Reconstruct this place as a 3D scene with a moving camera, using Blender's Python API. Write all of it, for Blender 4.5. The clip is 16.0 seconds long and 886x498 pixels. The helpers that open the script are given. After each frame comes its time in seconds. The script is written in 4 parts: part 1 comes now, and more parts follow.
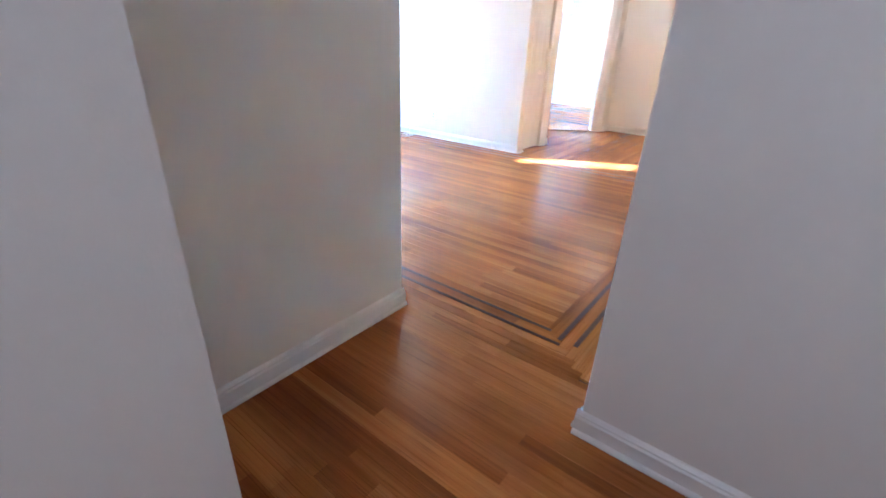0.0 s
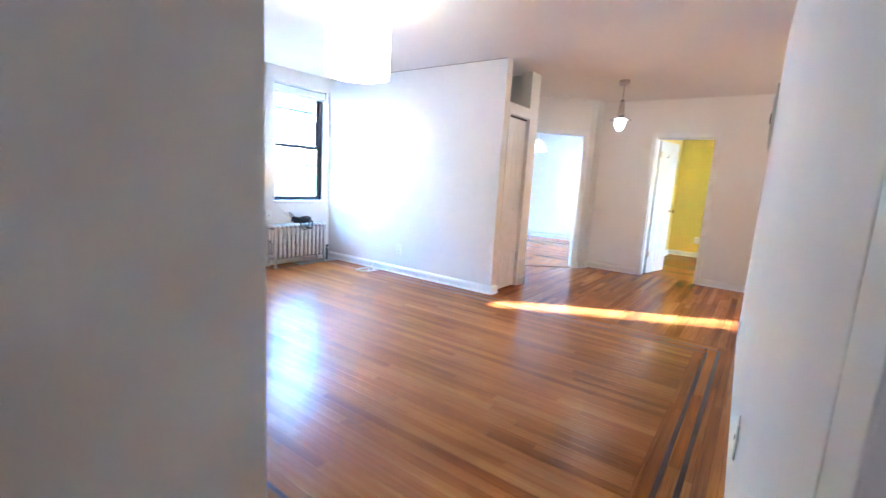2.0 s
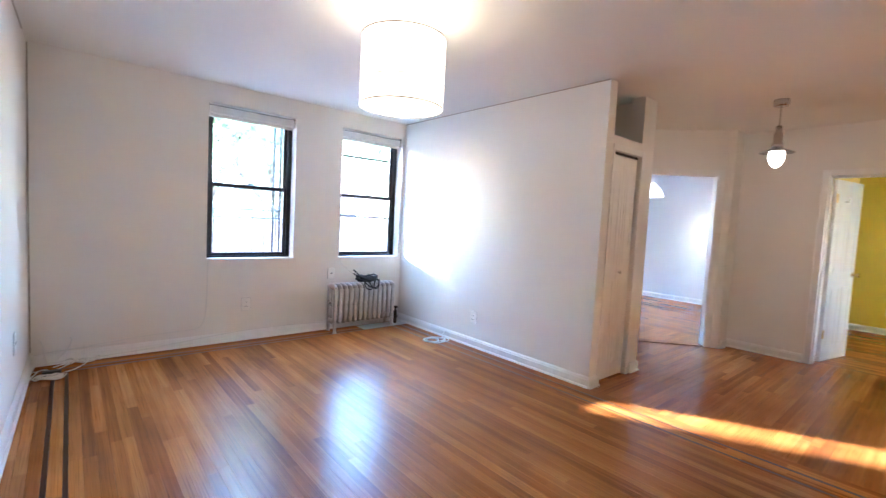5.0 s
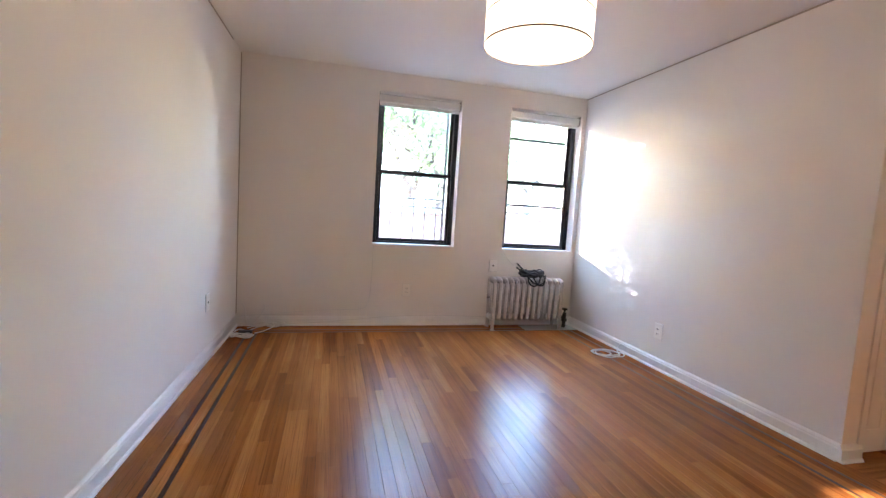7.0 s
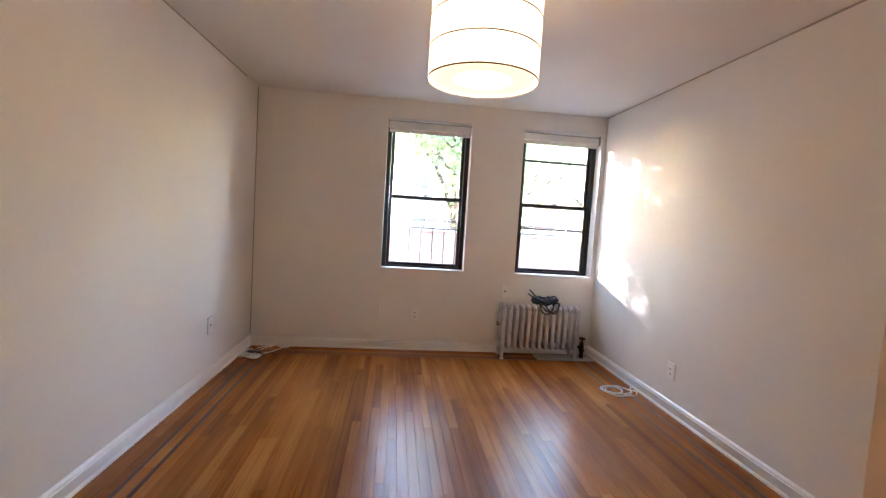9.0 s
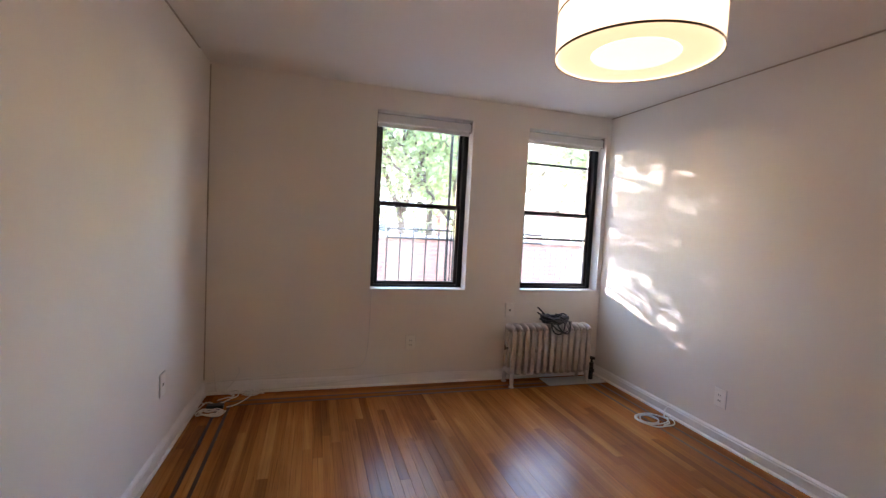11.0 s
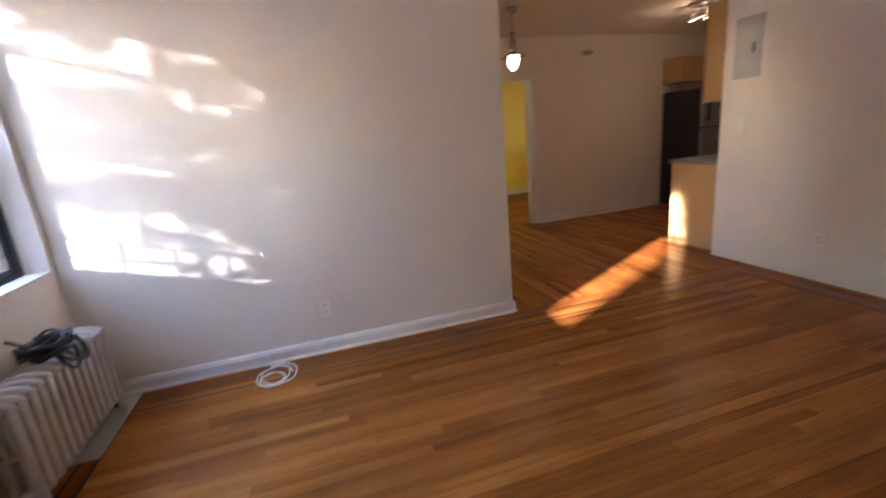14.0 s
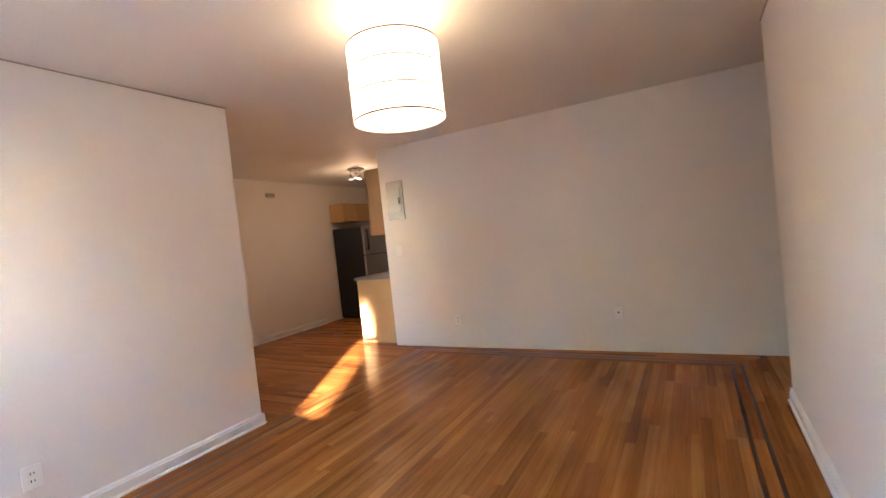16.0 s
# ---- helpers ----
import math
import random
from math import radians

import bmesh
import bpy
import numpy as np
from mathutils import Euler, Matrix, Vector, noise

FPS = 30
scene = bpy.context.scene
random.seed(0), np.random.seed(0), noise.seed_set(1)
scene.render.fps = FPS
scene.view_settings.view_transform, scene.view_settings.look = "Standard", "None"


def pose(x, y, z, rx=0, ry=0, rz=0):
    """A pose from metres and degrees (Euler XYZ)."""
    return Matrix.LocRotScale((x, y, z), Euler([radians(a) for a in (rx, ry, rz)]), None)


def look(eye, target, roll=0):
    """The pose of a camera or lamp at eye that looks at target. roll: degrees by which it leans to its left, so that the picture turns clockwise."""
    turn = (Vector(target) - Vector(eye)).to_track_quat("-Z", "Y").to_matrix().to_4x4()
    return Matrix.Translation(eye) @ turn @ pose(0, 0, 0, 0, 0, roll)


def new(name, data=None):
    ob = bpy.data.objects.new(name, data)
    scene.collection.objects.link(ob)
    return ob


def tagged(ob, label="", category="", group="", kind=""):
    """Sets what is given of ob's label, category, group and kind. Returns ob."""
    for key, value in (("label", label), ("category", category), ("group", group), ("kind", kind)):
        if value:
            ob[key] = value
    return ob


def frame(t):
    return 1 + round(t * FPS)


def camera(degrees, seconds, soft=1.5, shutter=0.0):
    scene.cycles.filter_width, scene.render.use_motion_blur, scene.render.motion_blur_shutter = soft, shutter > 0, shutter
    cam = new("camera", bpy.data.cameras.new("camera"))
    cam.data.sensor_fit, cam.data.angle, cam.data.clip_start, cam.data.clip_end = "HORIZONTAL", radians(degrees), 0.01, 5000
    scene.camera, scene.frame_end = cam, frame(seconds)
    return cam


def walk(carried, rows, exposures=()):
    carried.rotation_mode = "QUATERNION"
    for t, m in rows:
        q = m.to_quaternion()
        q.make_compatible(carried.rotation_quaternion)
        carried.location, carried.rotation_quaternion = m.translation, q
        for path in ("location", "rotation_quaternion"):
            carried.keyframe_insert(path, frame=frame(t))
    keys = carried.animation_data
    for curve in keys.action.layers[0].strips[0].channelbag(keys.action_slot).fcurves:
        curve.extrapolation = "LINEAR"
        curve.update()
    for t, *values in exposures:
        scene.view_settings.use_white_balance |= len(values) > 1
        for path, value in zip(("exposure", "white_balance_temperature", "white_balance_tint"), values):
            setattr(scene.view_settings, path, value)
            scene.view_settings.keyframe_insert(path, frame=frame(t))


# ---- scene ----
cam = camera(90.8, 16.0, soft=1.3, shutter=0.3)
PATH = [
    (0, (0.403, 0.716, 1.213), (-0.697, 2.156, 0.366), 2.2),
    (0.5, (0.39, 0.943, 1.234), (-0.951, 2.239, 0.51), 2.0),
    (1, (0.367, 1.189, 1.267), (-1.053, 2.451, 0.642), 2.2),
    (1.5, (0.213, 1.361, 1.228), (-1.131, 2.768, 0.762), 3.2),
    (2, (0.035, 1.522, 1.225), (-1.117, 3.125, 0.91), 3.4),
    (2.5, (-0.077, 1.688, 1.239), (-1.019, 3.435, 0.991), 2.7),
    (3, (-0.181, 1.817, 1.254), (-1.099, 3.584, 1.078), 2.6),
    (3.5, (-0.264, 1.97, 1.271), (-1.218, 3.725, 1.171), 2.5),
    (4, (-0.312, 2.161, 1.322), (-1.466, 3.79, 1.201), 2.5),
    (4.5, (-0.363, 2.303, 1.337), (-1.713, 3.772, 1.207), 2.7),
    (5, (-0.415, 2.427, 1.309), (-1.929, 3.727, 1.179), 3.0),
    (5.2, (-0.452, 2.48, 1.306), (-2.032, 3.698, 1.164), 3.2),
    (7.3, (-0.681, 3.121, 1.176), (-2.632, 3.527, 1.006), 3.6),
    (7.5, (-0.689, 3.196, 1.179), (-2.651, 3.545, 1.009), 3.6),
    (8, (-0.686, 3.393, 1.207), (-2.664, 3.638, 1.044), 3.4),
    (8.5, (-0.658, 3.522, 1.257), (-2.64, 3.748, 1.11), 3.4),
    (9, (-0.623, 3.537, 1.336), (-2.606, 3.761, 1.203), 3.6),
    (9.2, (-0.633, 3.516, 1.357), (-2.616, 3.744, 1.239), 3.5),
    (11.3, (-1.609, 2.817, 1.415), (-3.467, 3.54, 1.249), 2.6),
    (11.5, (-1.776, 2.743, 1.442), (-3.572, 3.591, 1.214), 2.4),
    (12, (-2.21, 2.709, 1.388), (-3.801, 3.824, 0.915), 1.6),
    (12.5, (-2.796, 2.618, 1.379), (-3.948, 4.065, 0.618), 1.3),
    (13, (-3.069, 2.748, 1.345), (-3.742, 4.426, 0.488), -1.2),
    (13.5, (-3.283, 2.82, 1.333), (-3.412, 4.666, 0.574), -3.8),
    (14, (-3.6, 2.801, 1.354), (-3.066, 4.661, 0.85), -5.2),
    (14.5, (-3.868, 2.854, 1.38), (-2.758, 4.506, 1.179), -5.6),
    (15, (-4.147, 2.809, 1.368), (-2.682, 4.169, 1.309), -6.1),
    (15.5, (-4.319, 2.704, 1.323), (-2.685, 3.856, 1.277), -6.1),
    (16, (-4.463, 2.613, 1.318), (-2.725, 3.601, 1.262), -6.1),
]

EXPOSURES = [(0.0, 8.3, 4750, 12), (1.0, 8.25, 4700, 12), (2.0, 7.85, 4750, 12), (3.5, 7.5, 4800, 13), (5.0, 7.1, 5350, 16), (7.3, 6.55, 6400, 24), (9.0, 6.25, 7050, 26),
             (11.3, 5.7, 6900, 28), (12.5, 5.7, 6500, 30), (14.0, 5.95, 6650, 29), (16.0, 6.75, 6700, 25)]
walk(cam, [(t, look(eye, target, roll)) for t, eye, target, roll in PATH], EXPOSURES)

# ---- world and sun ----
SUN_WAY = Vector((0.853, 0.467, -0.242)).normalized()      # the way the light travels
world = bpy.data.worlds.new("sky")
world.use_nodes = True
scene.world = world
wn, wl = world.node_tree.nodes, world.node_tree.links
sky = wn.new("ShaderNodeTexSky")
sky.sky_type, sky.sun_disc = "NISHITA", False
sky.dust_density, sky.air_density, sky.ozone_density = 0.1, 1.0, 1.6
sky.sun_elevation = math.asin(-SUN_WAY.z)
sky.sun_rotation = math.atan2(-SUN_WAY.x, -SUN_WAY.y)
wn["Background"].inputs["Strength"].default_value = 0.15
wl.new(sky.outputs["Color"], wn["Background"].inputs["Color"])
sun = new("sun", bpy.data.lights.new("sun", "SUN"))
sun.data.energy, sun.data.angle, sun.data.color = 0.85, radians(0.6), (1.0, 0.98, 0.95)
sun.rotation_euler = SUN_WAY.to_track_quat("-Z", "Y").to_euler()


def lamp(name, place, watts, colour, radius):
    ob = new(name, bpy.data.lights.new(name, "POINT"))
    ob.data.energy, ob.data.color, ob.data.shadow_soft_size = watts, colour, radius
    ob.location = place
    return ob


DRUM = (-2.54, 3.88)
PEND = (-1.47, 7.06)
lamp("drum_bulb", (DRUM[0], DRUM[1], 2.15), 0.0052, (1.0, 0.78, 0.52), 0.05)
lamp("pendant_bulb", (PEND[0], PEND[1], 1.93), 0.03, (1.0, 0.76, 0.48), 0.04)
lamp("kitchen_bulb", (0.75, 6.95, 2.2), 0.09, (1.0, 0.74, 0.45), 0.03)

# added fill light for the entry walls, out of view behind the walk's start
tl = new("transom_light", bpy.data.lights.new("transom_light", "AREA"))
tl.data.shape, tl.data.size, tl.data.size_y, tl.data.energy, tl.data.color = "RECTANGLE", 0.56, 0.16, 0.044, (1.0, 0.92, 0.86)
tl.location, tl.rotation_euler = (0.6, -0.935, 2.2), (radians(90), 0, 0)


# ---- materials ----
def mat(name):
    m = bpy.data.materials.new(name)
    m.use_nodes = True
    return m, m.node_tree.nodes, m.node_tree.links, m.node_tree.nodes["Principled BSDF"]


def noise_node(n, l, scale, detail=4.0, vec=None, rough=0.55):
    x = n.new("ShaderNodeTexNoise")
    x.inputs["Scale"].default_value, x.inputs["Detail"].default_value, x.inputs["Roughness"].default_value = scale, detail, rough
    if vec:
        l.new(vec, x.inputs["Vector"])
    return x


def ramp(n, l, fac, stops):
    r = n.new("ShaderNodeValToRGB")
    el = r.color_ramp.elements
    while len(el) < len(stops):
        el.new(0.5)
    for e, (p, c) in zip(el, stops):
        e.position, e.color = p, (*c, 1.0)
    l.new(fac, r.inputs["Fac"])
    return r


def plain(name, colour, rough=0.5, metal=0.0, vary=0.08, scale=6.0, bump=0.05, grain=180.0, spec=0.5):
    """A painted, plastic or metal surface: a broad tone and a fine grain."""
    m, n, l, b = mat(name)
    pos = n.new("ShaderNodeNewGeometry").outputs["Position"]
    big = noise_node(n, l, scale, 5.0, pos)
    lo, hi = [c * (1 - vary) for c in colour], [min(1.0, c * (1 + vary)) for c in colour]
    col = ramp(n, l, big.outputs["Fac"], [(0.3, lo), (0.7, hi)])
    l.new(col.outputs["Color"], b.inputs["Base Color"])
    b.inputs["Metallic"].default_value = metal
    b.inputs["Specular IOR Level"].default_value = spec
    mr = n.new("ShaderNodeMapRange")
    mr.inputs["To Min"].default_value, mr.inputs["To Max"].default_value = rough * 0.85, min(1.0, rough * 1.15)
    l.new(big.outputs["Fac"], mr.inputs["Value"])
    l.new(mr.outputs["Result"], b.inputs["Roughness"])
    if bump:
        fine = noise_node(n, l, grain, 2.0, pos)
        wide = noise_node(n, l, 3.5, 3.0, pos)
        add = n.new("ShaderNodeMath")
        add.operation = "MULTIPLY_ADD"
        add.inputs[1].default_value = 6.0
        l.new(wide.outputs["Fac"], add.inputs[0])
        l.new(fine.outputs["Fac"], add.inputs[2])
        bp = n.new("ShaderNodeBump")
        bp.inputs["Strength"].default_value, bp.inputs["Distance"].default_value = bump, 0.004
        l.new(add.outputs["Value"], bp.inputs["Height"])
        l.new(bp.outputs["Normal"], b.inputs["Normal"])
    return m


def wood(name, stops, along="x", rough=0.28, island=False, coat=0.0, wear=True):
    """Planks: each piece has its own tone, long grain along one axis, scuffs in the varnish."""
    m, n, l, b = mat(name)
    geo = n.new("ShaderNodeNewGeometry")
    rnd = geo.outputs["Random Per Island"] if island else n.new("ShaderNodeObjectInfo").outputs["Random"]
    sc = n.new("ShaderNodeVectorMath")
    sc.operation = "MULTIPLY"
    sc.inputs[1].default_value = {"x": (0.9, 38, 38), "y": (38, 0.9, 38), "z": (38, 38, 0.9)}[along]
    l.new(geo.outputs["Position"], sc.inputs[0])
    off = n.new("ShaderNodeVectorMath")
    off.operation = "MULTIPLY_ADD"
    off.inputs[1].default_value = (37.0, 91.0, 53.0)
    comb = n.new("ShaderNodeCombineXYZ")
    for k in range(3):
        l.new(rnd, comb.inputs[k])
    l.new(comb.outputs["Vector"], off.inputs[0])
    l.new(sc.outputs["Vector"], off.inputs[2])
    g = noise_node(n, l, 1.0, 2.5, off.outputs["Vector"], 0.5)
    mix = n.new("ShaderNodeMath")
    mix.operation = "MULTIPLY_ADD"
    mix.inputs[1].default_value = 0.56
    mix.use_clamp = True
    l.new(g.outputs["Fac"], mix.inputs[0])
    tone = n.new("ShaderNodeMapRange")
    tone.inputs["To Min"].default_value, tone.inputs["To Max"].default_value = 0.0, 0.44
    l.new(rnd, tone.inputs["Value"])
    l.new(tone.outputs["Result"], mix.inputs[2])
    col = ramp(n, l, mix.outputs["Value"], stops)
    last = col.outputs["Color"]
    if wear:
        # foot-worn, sun-bleached and grimy stretches, drawn out along the grain
        st = n.new("ShaderNodeVectorMath")
        st.operation = "MULTIPLY"
        st.inputs[1].default_value = {"x": (0.8, 2.2, 1), "y": (2.2, 0.8, 1), "z": (1, 1, 0.5)}[along]
        l.new(geo.outputs["Position"], st.inputs[0])
        broad = noise_node(n, l, 1.1, 3.0, st.outputs["Vector"], 0.6)
        worn = ramp(n, l, broad.outputs["Fac"], [(0.28, (0.68, 0.62, 0.58)), (0.52, (1.0, 1.0, 1.0)), (0.76, (1.22, 1.20, 1.16))])
        hair = n.new("ShaderNodeVectorMath")
        hair.operation = "MULTIPLY"
        hair.inputs[1].default_value = {"x": (2.5, 260, 1), "y": (260, 2.5, 1), "z": (260, 260, 2.5)}[along]
        l.new(geo.outputs["Position"], hair.inputs[0])
        pores = noise_node(n, l, 1.0, 2.0, hair.outputs["Vector"], 0.6)
        dark = ramp(n, l, pores.outputs["Fac"], [(0.30, (0.55, 0.50, 0.45)), (0.46, (1.0, 1.0, 1.0))])
        for tex in (worn, dark):
            mu = n.new("ShaderNodeMix")
            mu.data_type, mu.blend_type = "RGBA", "MULTIPLY"
            mu.inputs["Factor"].default_value = 1.0
            l.new(last, mu.inputs[6])
            l.new(tex.outputs["Color"], mu.inputs[7])
            last = mu.outputs[2]
    l.new(last, b.inputs["Base Color"])
    b.inputs["Roughness"].default_value = rough
    b.inputs["Specular IOR Level"].default_value = 0.17
    b.inputs["Coat Weight"].default_value = coat
    b.inputs["Coat Roughness"].default_value = 0.2
    if wear:
        # each strip lies a little uneven, and the old varnish has ripples
        rip = noise_node(n, l, 9.0, 1.5, geo.outputs["Position"], 0.6)
        lift = n.new("ShaderNodeMath")
        lift.operation = "MULTIPLY_ADD"
        lift.inputs[1].default_value = 0.35
        l.new(g.outputs["Fac"], lift.inputs[0])
        l.new(rip.outputs["Fac"], lift.inputs[2])
        bp = n.new("ShaderNodeBump")
        bp.inputs["Strength"].default_value, bp.inputs["Distance"].default_value = 0.15, 0.004
        l.new(lift.outputs["Value"], bp.inputs["Height"])
        l.new(bp.outputs["Normal"], b.inputs["Normal"])
    return m


def glow(name, colour, strength, base=(0.8, 0.78, 0.72)):
    m, n, l, b = mat(name)
    b.inputs["Base Color"].default_value = (*base, 1)
    b.inputs["Emission Color"].default_value = (*colour, 1)
    b.inputs["Emission Strength"].default_value = strength
    b.inputs["Roughness"].default_value = 0.7
    return m


def glass(name, tint=(0.95, 0.98, 0.97)):
    m, n, l, b = mat(name)
    out = n["Material Output"]
    n.remove(b)
    tr, gl, mx, fr = n.new("ShaderNodeBsdfTransparent"), n.new("ShaderNodeBsdfGlossy"), n.new("ShaderNodeMixShader"), n.new("ShaderNodeLayerWeight")
    pw, sm = n.new("ShaderNodeMath"), n.new("ShaderNodeMath")
    pw.operation, sm.operation = "POWER", "MULTIPLY_ADD"
    pw.inputs[1].default_value, sm.inputs[1].default_value, sm.inputs[2].default_value = 5.0, 0.8, 0.03
    tr.inputs["Color"].default_value = (*tint, 1)
    gl.inputs["Roughness"].default_value = 0.03
    fr.inputs["Blend"].default_value = 0.5
    l.new(fr.outputs["Facing"], pw.inputs[0])
    l.new(pw.outputs["Value"], sm.inputs[0])
    l.new(sm.outputs["Value"], mx.inputs["Fac"])
    l.new(tr.outputs["BSDF"], mx.inputs[1])
    l.new(gl.outputs["BSDF"], mx.inputs[2])
    du, dm = n.new("ShaderNodeBsdfTranslucent"), n.new("ShaderNodeMixShader")
    du.inputs["Color"].default_value = (0.9, 0.93, 0.95, 1)
    dust = noise_node(n, l, 5.0, 5.0, n.new("ShaderNodeNewGeometry").outputs["Position"])
    dr = n.new("ShaderNodeMapRange")
    dr.inputs["From Min"].default_value, dr.inputs["From Max"].default_value = 0.3, 0.75
    dr.inputs["To Min"].default_value, dr.inputs["To Max"].default_value = 0.006, 0.022
    l.new(dust.outputs["Fac"], dr.inputs["Value"])
    l.new(dr.outputs["Result"], dm.inputs["Fac"])
    l.new(mx.outputs["Shader"], dm.inputs[1])
    l.new(du.outputs["BSDF"], dm.inputs[2])
    l.new(dm.outputs["Shader"], out.inputs["Surface"])
    return m


OAK = [(0.0, (0.10, 0.027, 0.007)), (0.28, (0.26, 0.080, 0.017)), (0.6, (0.42, 0.150, 0.032)), (1.0, (0.60, 0.262, 0.070))]
M_PAINT = plain("wall_paint", (0.82, 0.785, 0.735), 0.55, vary=0.02, scale=1.2, bump=0.10, spec=0.06)
M_CEIL = plain("ceiling_paint", (0.81, 0.78, 0.74), 0.6, vary=0.02, scale=1.0, bump=0.08)
M_TRIM = plain("trim_gloss_paint", (0.82, 0.80, 0.77), 0.3, vary=0.03, scale=8.0, bump=0.06)
M_YELLOW = plain("yellow_paint", (0.80, 0.60, 0.08), 0.45, vary=0.03, scale=1.5, bump=0.08)
M_BEDPAINT = plain("bedroom_paint", (0.80, 0.81, 0.82), 0.55, vary=0.02, scale=1.5, bump=0.06, spec=0.10)
M_BLACK = plain("black_aluminium", (0.012, 0.013, 0.016), 0.35, 0.2, vary=0.2, scale=30, bump=0.02)
M_PLATE = plain("ivory_plastic", (0.86, 0.84, 0.79), 0.35, vary=0.02, bump=0.0)
M_CHIME = plain("beige_plastic", (0.42, 0.36, 0.29), 0.5, vary=0.05, bump=0.0)
M_DARK = plain("dark_slot", (0.03, 0.03, 0.03), 0.6, vary=0.1, bump=0.0)
M_RAD = plain("silver_radiator_paint", (0.56, 0.53, 0.51), 0.34, 0.15, vary=0.12, scale=14, bump=0.12)
M_IRON = plain("dark_iron", (0.05, 0.045, 0.04), 0.5, 0.7, vary=0.3, scale=25, bump=0.1)
M_CHROME = plain("brushed_nickel", (0.62, 0.60, 0.58), 0.25, 0.95, vary=0.05, bump=0.0)
M_BRASS = plain("brass", (0.70, 0.50, 0.20), 0.28, 0.95, vary=0.08, bump=0.0)
M_CABLE = plain("white_cable", (0.74, 0.72, 0.68), 0.45, vary=0.06, bump=0.0)
M_BCABLE = plain("black_cable", (0.015, 0.017, 0.022), 0.4, vary=0.1, bump=0.0)
M_BLIND = plain("blind_fabric", (0.74, 0.72, 0.70), 0.7, vary=0.03, scale=20, bump=0.15, grain=400)
M_PANELBOX = plain("grey_enamel", (0.46, 0.47, 0.46), 0.4, 0.2, vary=0.05, bump=0.05)
M_GLASS = glass("window_glass")
M_SHADE = glow("lit_shade_fabric", (1.0, 0.79, 0.50), 0.045)
M_DIFF = glow("lit_diffuser", (1.0, 0.76, 0.44), 0.022)
M_DIFFC = glow("lit_diffuser_centre", (1.0, 0.84, 0.58), 0.030)
M_BULB = glow("lit_bulb", (1.0, 0.86, 0.62), 0.3)
# faint emission stands in for daylight falling on the bell shade
M_BELL = glow("bell_shade_daylight_glow", (1.0, 0.97, 0.92), 0.05)
M_RING = plain("shade_wire", (0.10, 0.07, 0.05), 0.5, 0.3, bump=0.0)
M_FLOOR = wood("oak_strip", OAK, "x", 0.27)
M_FLOOR_J = wood("oak_strip_joined", OAK, "x", 0.27, island=True)
M_FLOOR_Y = wood("oak_strip_cross", OAK, "y", 0.27, island=True)
M_INLAY = wood("walnut_inlay", [(0.0, (0.045, 0.016, 0.008)), (1.0, (0.10, 0.036, 0.016))], "x", 0.3, island=True)
M_SUB = plain("floor_gap", (0.03, 0.015, 0.008), 0.8, vary=0.2, bump=0.0)
M_MAPLE = wood("maple_cabinet", [(0.0, (0.42, 0.25, 0.10)), (1.0, (0.62, 0.41, 0.19))], "z", 0.35, wear=False)
M_COUNTER = plain("grey_laminate", (0.22, 0.20, 0.19), 0.35, vary=0.4, scale=120, bump=0.0)
M_FRIDGE = plain("black_enamel", (0.008, 0.008, 0.011), 0.5, vary=0.2, bump=0.1)
M_STEEL = plain("stainless_steel", (0.35, 0.35, 0.36), 0.32, 0.9, vary=0.06, bump=0.0)
M_BRICK = plain("pink_brick", (0.36, 0.195, 0.16), 0.85, vary=0.25, scale=9, bump=0.3, grain=60)
M_STONE = plain("paving", (0.32, 0.30, 0.27), 0.9, vary=0.2, scale=3, bump=0.3, grain=40)
M_FACADE = plain("pale_facade", (0.66, 0.64, 0.60), 0.85, vary=0.12, scale=2, bump=0.2, grain=30)
M_PANE = plain("dark_pane", (0.05, 0.06, 0.07), 0.1, vary=0.2, bump=0.0)
M_BARK = plain("bark", (0.10, 0.075, 0.055), 0.9, vary=0.35, scale=18, bump=0.6, grain=30)
M_LEAF = plain("leaf", (0.15, 0.20, 0.08), 0.55, vary=0.35, scale=1.5, bump=0.0)
ln_, ll_ = M_LEAF.node_tree.nodes, M_LEAF.node_tree.links
lt, lm = ln_.new("ShaderNodeBsdfTranslucent"), ln_.new("ShaderNodeMixShader")
lt.inputs["Color"].default_value, lm.inputs["Fac"].default_value = (0.42, 0.52, 0.25, 1), 0.5
ll_.new(ln_["Principled BSDF"].outputs["BSDF"], lm.inputs[1])
ll_.new(lt.outputs["BSDF"], lm.inputs[2])
ll_.new(lm.outputs["Shader"], ln_["Material Output"].inputs["Surface"])


# ---- building blocks ----
def box_into(bm, x0, x1, y0, y1, z0, z1, bevel=0.0):
    r = bmesh.ops.create_cube(bm, size=1.0, matrix=Matrix.LocRotScale(((x0 + x1) / 2, (y0 + y1) / 2, (z0 + z1) / 2), None, (abs(x1 - x0), abs(y1 - y0), abs(z1 - z0))))
    if bevel:
        edges = list({e for v in r["verts"] for e in v.link_edges})
        bmesh.ops.bevel(bm, geom=edges, offset=bevel, segments=2, profile=0.5, affect="EDGES")


def boxes(*rows, bevel=0.0):
    bm = bmesh.new()
    for r in rows:
        box_into(bm, *r, bevel=bevel)
    return bm


def cyl_into(bm, p, q, r0, r1=None, seg=16):
    p, q = Vector(p), Vector(q)
    d = q - p
    m = Matrix.Translation((p + q) / 2) @ d.to_track_quat("Z", "Y").to_matrix().to_4x4()
    bmesh.ops.create_cone(bm, cap_ends=True, segments=seg, radius1=r0, radius2=r0 if r1 is None else r1, depth=d.length, matrix=m)


